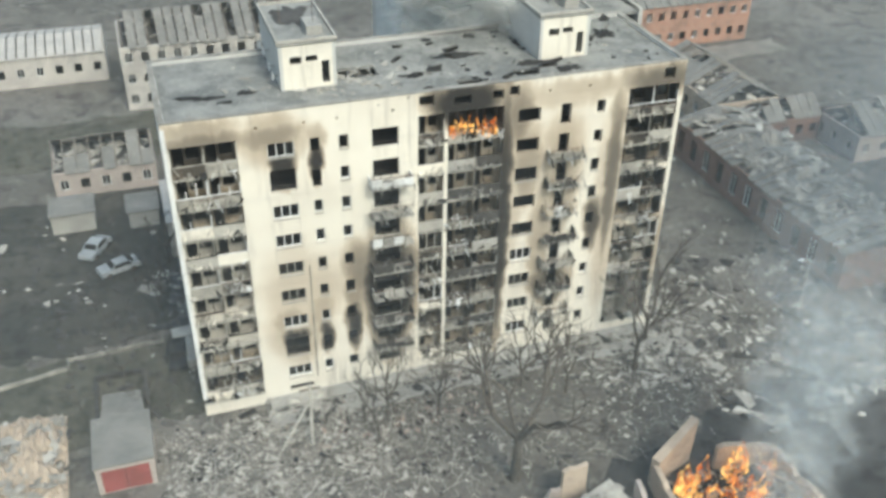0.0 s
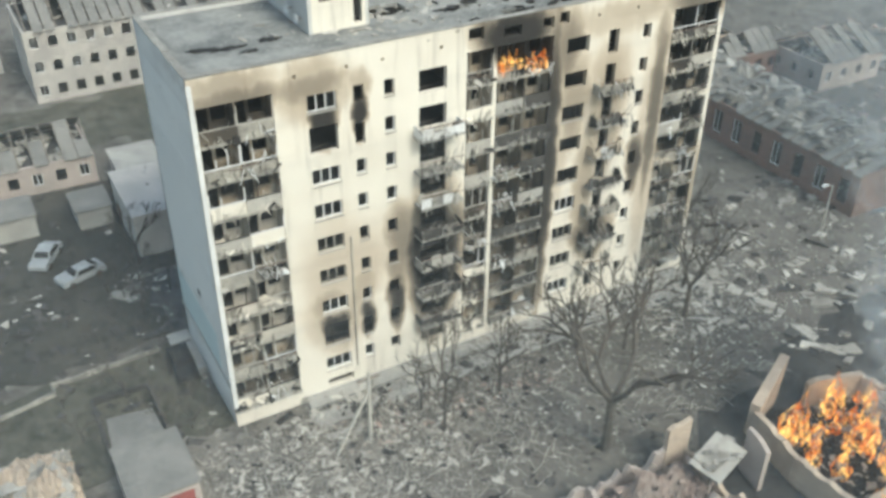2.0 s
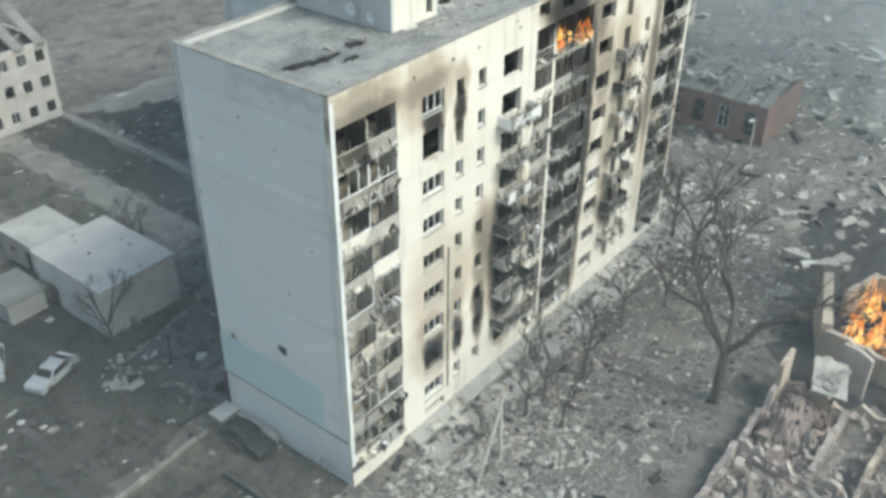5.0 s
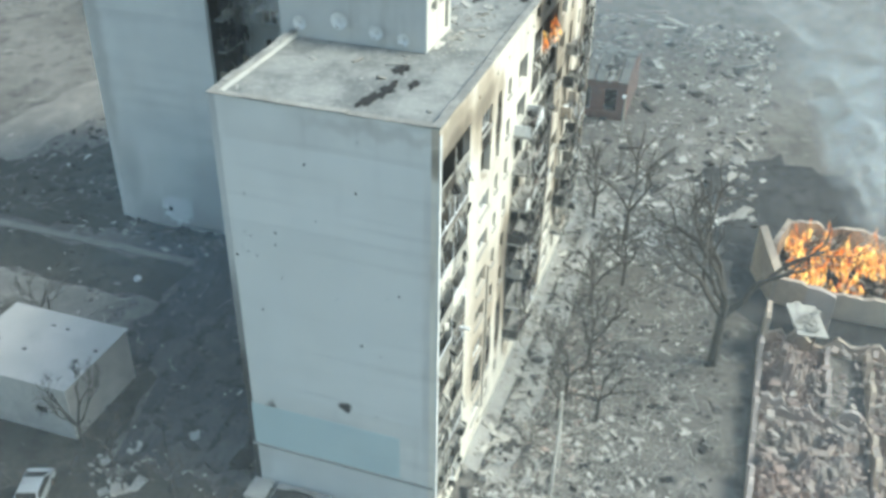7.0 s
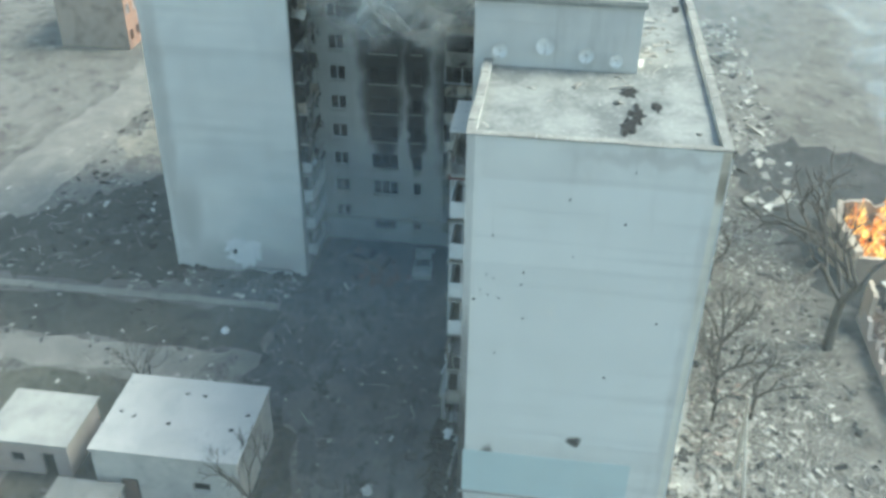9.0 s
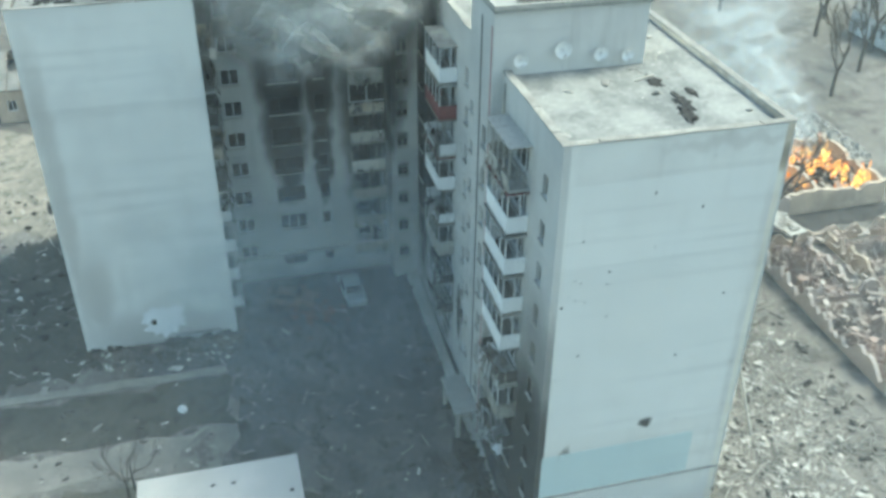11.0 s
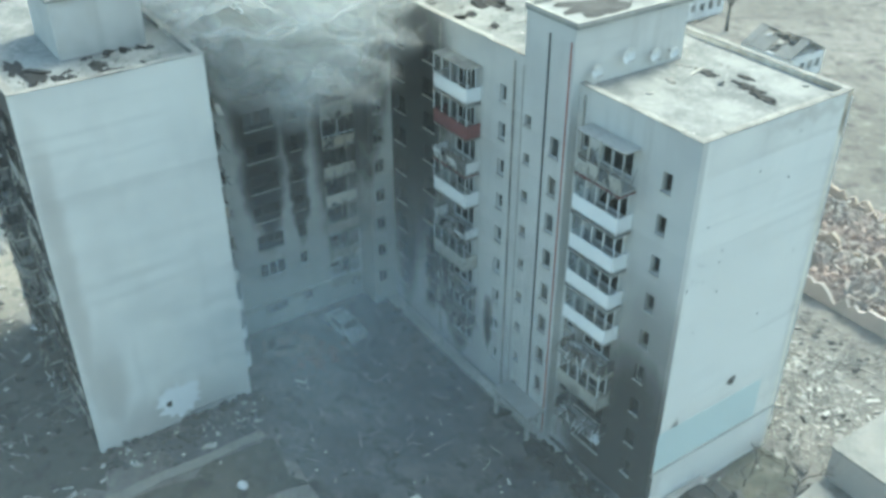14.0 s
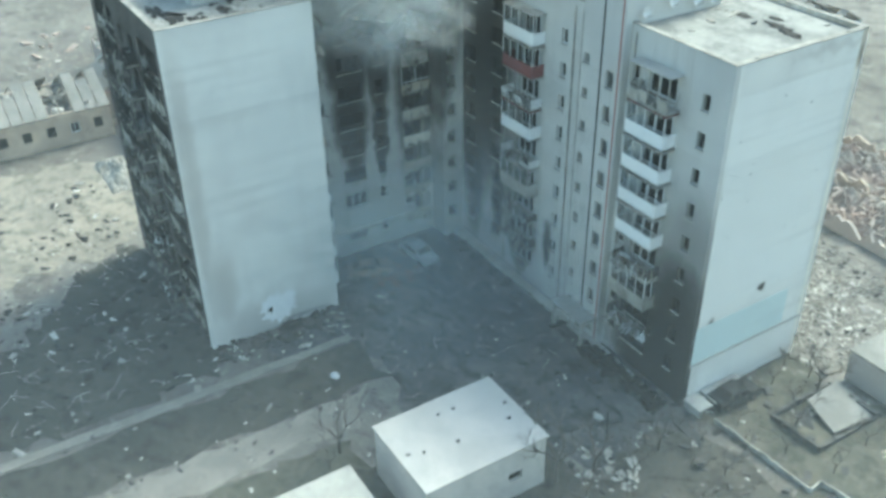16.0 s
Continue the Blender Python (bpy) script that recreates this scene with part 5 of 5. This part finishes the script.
far_block("cottage", 75.5, 91.5, 84.0, 96.6, 3.4, 1, 4, BRICK, "roofless brick cottage full of debris", "sw", 2.0)
far_block("cottage", 66.0, -8.0, 76.0, 0.0, 3.4, 1, 4, WHITE, "white cottage among bare trees", "wn", 2.2, False)
far_block("cottage", 42.0, 0.0, 50.0, 7.0, 3.2, 1, 4, WHITE, "pale cottage behind the burning house", "wn", 1.8)
for cx, cy, rx, ry, h in ((68.4, 77.4, 5, 16, 2.6), (-14.2, 61, 3.0, 5, 2.6), (60.5, 98, 4, 3.4, 1.6), (46, 24, 6, 3, 1.2)):
    hp = heap("rubble", cx, cy, rx, ry, h, BEIGE if cx < 0 else CHIPS, "uneven heap of broken masonry", rs)
    if cx > 60 and cy < 90:
        hp.location.z = 3.6
scatter("rubble", 500, rect(64, 62, 73, 93), CHIPS, "fallen roof boards over the brick hall", rs, 0.2, 1.0, lambda x, y: 5.4)
scatter("rubble", 400, rect(-16.8, 56.4, -11.6, 65.6), CHIPS, "beige wall blocks tumbled in a heap", rs, 0.15, 0.9, lambda x, y: 1.5 * max(0, 1 - max(abs(x + 14.2) / 3, abs(y - 61) / 5) ** 2.2))
scatter("rubble", 500, rect(80, 60, 110, 100), BRICKY, "broken masonry round the ruined cottages", rs, 0.2, 1.0)

# ---- fences, poles, small things ----
fence = thing("garden_wall", "thin pale garden wall with a stepped line", "wall", at=(-8, 72, 0))
fi = Matrix.Translation((8, -72, 0))
for a in ((-22, 69.6, -11.0, 71.9), (-11.0, 71.9, -11.1, 73.0), (-11.1, 73.0, -2.6, 73.4)):
    broken_wall(fence, fi, *a, 0.6, DULL_RAIL, rs, 0.12, low=0.3)
cellar = thing("cellar_entrance", "low concrete cellar entrance under the end wall", "entrance", at=(-0.9, 71.5, 0))
part("kerb_wall", Mesh().box(-0.8, -2.6, 0, 0.75, -2.3, 0.7), CONCRETE, cellar)
part("kerb_wall", Mesh().box(-0.8, 2.3, 0, 0.75, 2.6, 0.7), CONCRETE, cellar)
part("cover", Mesh().box(-0.9, -2.7, 0.7, 0.8, 1.0, 0.85), CONCRETE, cellar, "cracked concrete cover slab")
part("cover", Mesh().box(-0.9, 1.3, 0.7, 0.8, 2.7, 0.82), PALE_EDGE, cellar, "cracked concrete cover slab")

pole = thing("utility_pole", "pale concrete utility pole with a slanting brace", "pole", at=(7.9, 56.1, 0))
part("post", Mesh().tube((0, 0, -0.1), (0.2, 0.3, 6.2), 0.16, 0.11, 8), PALE_EDGE, pole)
part("brace", Mesh().tube((-2.7, -0.1, -0.1), (0.1, 0.2, 4.6), 0.13, 0.11, 8), PALE_EDGE, pole)
part("crossarm", Mesh().box(-0.7, 0.22, 5.6, 1.0, 0.36, 5.75), TIMBER, pole)
lamp = thing("street_lamp", "grey street lamp post beside the brick hall", "lamp", at=(58.6, 60.4, 0))
part("post", Mesh().tube((0, 0, 0), (0, 0, 5.2), 0.13, 0.08, 8), PALE_EDGE, lamp)
part("arm", Mesh().tube((0, 0, 5.15), (-0.9, 0, 5.5), 0.06, 0.05, 6), PALE_EDGE, lamp)
part("head", Mesh().box(-1.5, -0.15, 5.42, -0.85, 0.15, 5.58), WHITE, lamp)
for x, y, h in ((0.4, 81.2, 2.6), (10.2, 97.9, 2.2)):
    p = thing("fence_post", "short dark metal post standing by the yard", "post", at=(x, y, 0))
    part("post", Mesh().tube((0, 0, -0.05), (0.15, 0, h), 0.07, 0.06, 6), CHAR, p)
tub = thing("plaster_lump", "white rounded lump of plaster on the soil", "debris", at=(17.4, 94.7, 0))
m = Mesh()
for i in range(5):
    for s in range(9):
        a, e = 2 * math.pi * s / 9, math.pi / 2 * i / 4
        q = rs.uniform(0.85, 1.1)
        m.v.append((0.42 * q * math.cos(a) * math.cos(e), 0.36 * q * math.sin(a) * math.cos(e), 0.35 * q * math.sin(e)))
for i in range(4):
    for s in range(9):
        a, b = i * 9 + s, i * 9 + (s + 1) % 9
        m.f.append((a, b, b + 9, a + 9))
part("lump", m, WHITE, tub, smooth=True)


def car(x, y, turn, paint, label, wreck=False):
    c = thing("car", label, "car", "cars near the blocks")
    c.matrix_basis = pose(x, y, 0, 0, 0, turn)
    prof = [(-2.1, 0.35), (-2.1, 0.75), (-1.95, 0.9), (-1.0, 0.97), (-0.55, 1.42), (0.85, 1.45), (1.55, 0.98), (2.0, 0.92), (2.1, 0.7), (2.1, 0.35)]
    m = Mesh()
    for yy, inset in ((-0.82, 0), (0.82, 0)):
        for px, pz in prof:
            m.v.append((px, yy * (0.84 if pz > 1.1 else 1.0), pz * (0.9 if wreck and pz > 1.1 else 1)))
    n = len(prof)
    m.f = [tuple(range(n)), tuple(range(2 * n - 1, n - 1, -1))] + [(i, (i + 1) % n, n + (i + 1) % n, n + i) for i in range(n)]
    body = part("body", m, paint, c)
    for s in (-1, 1):
        part("side_window", Mesh().corners([(-0.75, s * 0.795, 1.0), (1.3, s * 0.795, 1.0), (1.3, s * 0.83, 1.0), (-0.75, s * 0.83, 1.0), (-0.5, s * 0.70, 1.36), (0.8, s * 0.70, 1.36), (0.8, s * 0.735, 1.36), (-0.5, s * 0.735, 1.36)]), CHAR, body)
    part("windscreen", Mesh().corners([(-0.98, -0.68, 1.0), (-0.98, 0.68, 1.0), (-0.94, 0.68, 1.0), (-0.94, -0.68, 1.0), (-0.6, -0.6, 1.40), (-0.6, 0.6, 1.40), (-0.56, 0.6, 1.40), (-0.56, -0.6, 1.40)]), CHAR, body)
    part("rear_window", Mesh().corners([(1.5, -0.66, 1.04), (1.5, 0.66, 1.04), (1.56, 0.66, 1.04), (1.56, -0.66, 1.04), (0.88, -0.6, 1.42), (0.88, 0.6, 1.42), (0.94, 0.6, 1.42), (0.94, -0.6, 1.42)]), CHAR, body)
    for wx in (-1.3, 1.3):
        for s in (-1, 1):
            w = part("wheel", Mesh().tube((wx, s * 0.66, 0.31), (wx, s * 0.85, 0.31), 0.31, 0.31, 14), RUBBER, c)
            part("rim", Mesh().tube((wx, s * 0.845, 0.31), (wx, s * 0.86, 0.31), 0.19, 0.17, 10), DARKMETAL, w)
    return c


car(28.4, 80.4, 4, CARPAINT, "dusty white saloon car abandoned in the yard")
car(28.6, 85.6, 70, DARKMETAL, "rusty burnt-out car wreck by the yard wall", True)
car(-8.2, 91.2, 60, CARPAINT, "dusty white car parked among wrecked sheds")
car(-6.0, 86.8, 20, CARPAINT, "battered pale car covered in debris", True)
car(-1.6, 70.4, 88, RUBBER, "dark burnt car beside the end wall", True)

# things on the roofs
for y, z, s in ((73.4, 28.0, 0.42), (71.0, 28.4, 0.5), (68.8, 28.0, 0.42), (67.2, 27.8, 0.36)):
    d = thing("satellite_dish", "white satellite dish on the plant room wall", "dish", "satellite dishes on the roof", (9.3, y, z))
    m = Mesh()
    for i in range(4):
        for k in range(14):
            a = 2 * math.pi * k / 14
            rr = s * (0.08 + 0.92 * i / 3)
            m.v.append((-0.28 - 0.16 * (i / 3) ** 2, rr * math.cos(a), rr * math.sin(a)))
    m.f = [(i * 14 + k, i * 14 + (k + 1) % 14, i * 14 + 14 + (k + 1) % 14, i * 14 + 14 + k) for i in range(3) for k in range(14)] + [tuple(range(14))]
    part("reflector", m, WHITE, d, smooth=True)
    part("bracket", Mesh().tube((0.05, 0, 0), (-0.3, 0, 0), 0.035, 0.035, 6), DARKMETAL, d)
    part("feed_arm", Mesh().tube((-0.4, 0, -s * 0.9), (-0.85, 0, -0.1), 0.02, 0.02, 5), DARKMETAL, d)
for x, y, rx, ry in ((6.8, 66.5, 0.9, 0.5), (3.9, 66.2, 1.2, 0.45), (2.4, 66.7, 1.1, 0.4), (5.0, 65.2, 0.7, 0.3), (29.9, 65.8, 1.5, 0.7), (32.2, 63.9, 1.3, 0.6), (38.5, 70, 1.0, 1.4), (20.0, 66, 1.4, 0.5), (24.5, 69, 2.2, 0.8), (28.2, 96, 0.8, 0.6), (28.5, 99.5, 1.3, 0.7), (30.6, 100.3, 1.6, 0.6), (27.4, 98.4, 0.7, 0.5)):
    tagged(part("torn_felt", tear("t", x, y, 27.023, rx, ry, CHAR, rs, 23, 0.06), CHAR, None, "torn scrap of black roofing felt on the roof"), category="roofing")
scatter("roof_rubble", 260, rect(0.8, 63, 41, 73.5), CHIPS, "small grey rubble strewn over the roof", rs, 0.05, 0.35, lambda x, y: 27.02)
scatter("roof_rubble", 420, blob(14.5, 66.2, 3.0, 1.6), CHIPS, "white broken plaster round the plant room", rs, 0.06, 0.45, lambda x, y: 27.02)
scatter("roof_rubble", 300, rect(18, 63, 41, 73.5), CHAR, "charred scraps strewn over the roof", rs, 0.06, 0.7, lambda x, y: 27.02)
scatter("roof_rubble", 160, rect(26.4, 91, 30, 101), CHAR, "dark scraps on the roof of the wing", rs, 0.05, 0.5, lambda x, y: 27.02)
for x, y in ((10.2, 70.0), (31.0, 73.0), (12.4, 68)):
    an = thing("roof_aerial", "thin metal aerial mast on the plant room", "aerial", at=(x, y, 30.78))
    part("mast", Mesh().tube((0, 0, 0), (0, 0, 2.2), 0.03, 0.02, 5), DARKMETAL, an)
    part("crossbar", Mesh().tube((-0.5, 0, 1.9), (0.5, 0, 1.9), 0.015, 0.015, 4), DARKMETAL, an)
canopy = thing("entrance_porch", "small concrete porch over the stairwell door", "porch", at=(11.4, 75.6, 0))
part("canopy", Mesh().box(-2.0, -0.74, 2.5, 2.0, 0.9, 2.7), CONCRETE, canopy)
part("pillar", Mesh().box(-1.9, 0.5, 0, -1.65, 0.75, 2.5), CONCRETE, canopy)
part("pillar", Mesh().box(1.65, 0.5, 0, 1.9, 0.75, 2.5), CONCRETE, canopy)
part("door", Mesh().box(-0.6, -0.74, 0.03, 0.6, -0.68, 2.1), DARKMETAL, canopy, "dark steel entrance door")


# ---- smoke ----
scene.cycles.transparent_max_bounces = 64

def smoke_mat(name, tone, start, drift, r0, grow, thick, zlow, zhigh, grain, fade):
    """Thin smoke: clear where the drifting column ends, denser and uneven inside it."""
    k = Mat(name, 1.0)
    a = k.axes()
    up = k.math("SUBTRACT", a[2], start[2])
    dx = k.math("SUBTRACT", a[0], k.math("ADD", k.math("MULTIPLY", up, drift[0]), start[0]))
    dy = k.math("SUBTRACT", a[1], k.math("ADD", k.math("MULTIPLY", up, drift[1]), start[1]))
    rad = k.math("ADD", k.math("MULTIPLY", up, grow), r0)
    d = k.math("DIVIDE", k.math("SQRT", k.math("ADD", k.math("MULTIPLY", dx, dx), k.math("MULTIPLY", dy, dy))), rad)
    n = k.noise(grain, 5, 0.62)
    wob = k.math("ADD", d, k.math("MULTIPLY", k.math("SUBTRACT", n, 0.5), 1.5))
    f = k.math("MULTIPLY", k.band(wob, 1.0, 0.25), k.math("MULTIPLY", k.band(d, 1.0, 0.7), thick))
    f = k.math("MULTIPLY", f, k.math("MULTIPLY", k.band(a[2], zlow, zlow + 3), k.band(a[2], zhigh, zhigh - fade)))
    df = k.n.new("ShaderNodeBsdfDiffuse")
    df.inputs["Color"].default_value = (*tone, 1)
    tl = k.n.new("ShaderNodeBsdfTranslucent")
    tl.inputs["Color"].default_value = (*tone, 1)
    both = k.n.new("ShaderNodeMixShader")
    k.l.new(df.outputs[0], both.inputs[1])
    k.l.new(tl.outputs[0], both.inputs[2])
    tr = k.n.new("ShaderNodeBsdfTransparent")
    mx = k.n.new("ShaderNodeMixShader")
    k.l.new(f, mx.inputs[0])
    k.l.new(tr.outputs[0], mx.inputs[1])
    k.l.new(both.outputs[0], mx.inputs[2])
    k.l.new(mx.outputs[0], k.n["Material Output"].inputs["Surface"])
    return k.m


def smoke(label, tone, start, drift, r0, grow, thick, z0, z1, layers, grain=0.12, roll=0.4, fade=4.0):
    """A smoke cloud as a stack of rolling layers."""
    m = Mesh()
    n = 26
    for q in range(layers):
        z = z0 + (z1 - z0) * (q + 0.5) / layers
        up = z - start[2]
        cx, cy, rad = start[0] + drift[0] * up, start[1] + drift[1] * up, (r0 + grow * up) * 1.02
        k = len(m.v)
        for j in range(n + 1):
            for i in range(n + 1):
                x, y = cx + rad * (2 * i / n - 1), cy + rad * (2 * j / n - 1)
                m.v.append((x, y, z + roll * noise.noise(Vector((x * 3.2 / rad, y * 3.2 / rad, q * 1.7 + start[0])))))
        for j in range(n):
            for i in range(n):
                a = k + j * (n + 1) + i
                m.f.append((a, a + 1, a + n + 2, a + n + 1))
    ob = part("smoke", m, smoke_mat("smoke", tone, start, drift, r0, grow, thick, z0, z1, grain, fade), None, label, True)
    return tagged(ob, category="smoke", kind="stuff")


smoke("pale grey smoke rolling before the top of the back block", (0.95, 0.95, 0.93), (30.0, 82.0, 19.0), (0.1, -0.1), 7.5, 0.5, 0.55, 20.5, 37.0, 18, 0.15, 3.2, 2.5)
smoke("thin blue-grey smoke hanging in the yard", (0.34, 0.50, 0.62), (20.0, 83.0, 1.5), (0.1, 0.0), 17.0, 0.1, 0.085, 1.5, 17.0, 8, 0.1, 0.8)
smoke("white smoke rising from the burning house", (0.74, 0.80, 0.83), (36.0, 33.5, 3.0), (0.48, 0.50), 3.0, 0.34, 0.23, 3.0, 27.0, 24, 0.18, 2.6, 18.0)
smoke("thin grey smoke drifting over the ruined street", (0.46, 0.54, 0.60), (72.0, 60.0, 4.0), (0.3, 0.1), 26.0, 0.3, 0.10, 4.0, 26.0, 8, 0.06, 1.0)
smoke("faint blue-grey smoke haze lying over the whole quarter", (0.55, 0.63, 0.66), (40.0, 80.0, 0.0), (0.0, 0.0), 210.0, 0.0, 0.036, 1.0, 40.0, 3, 0.012)
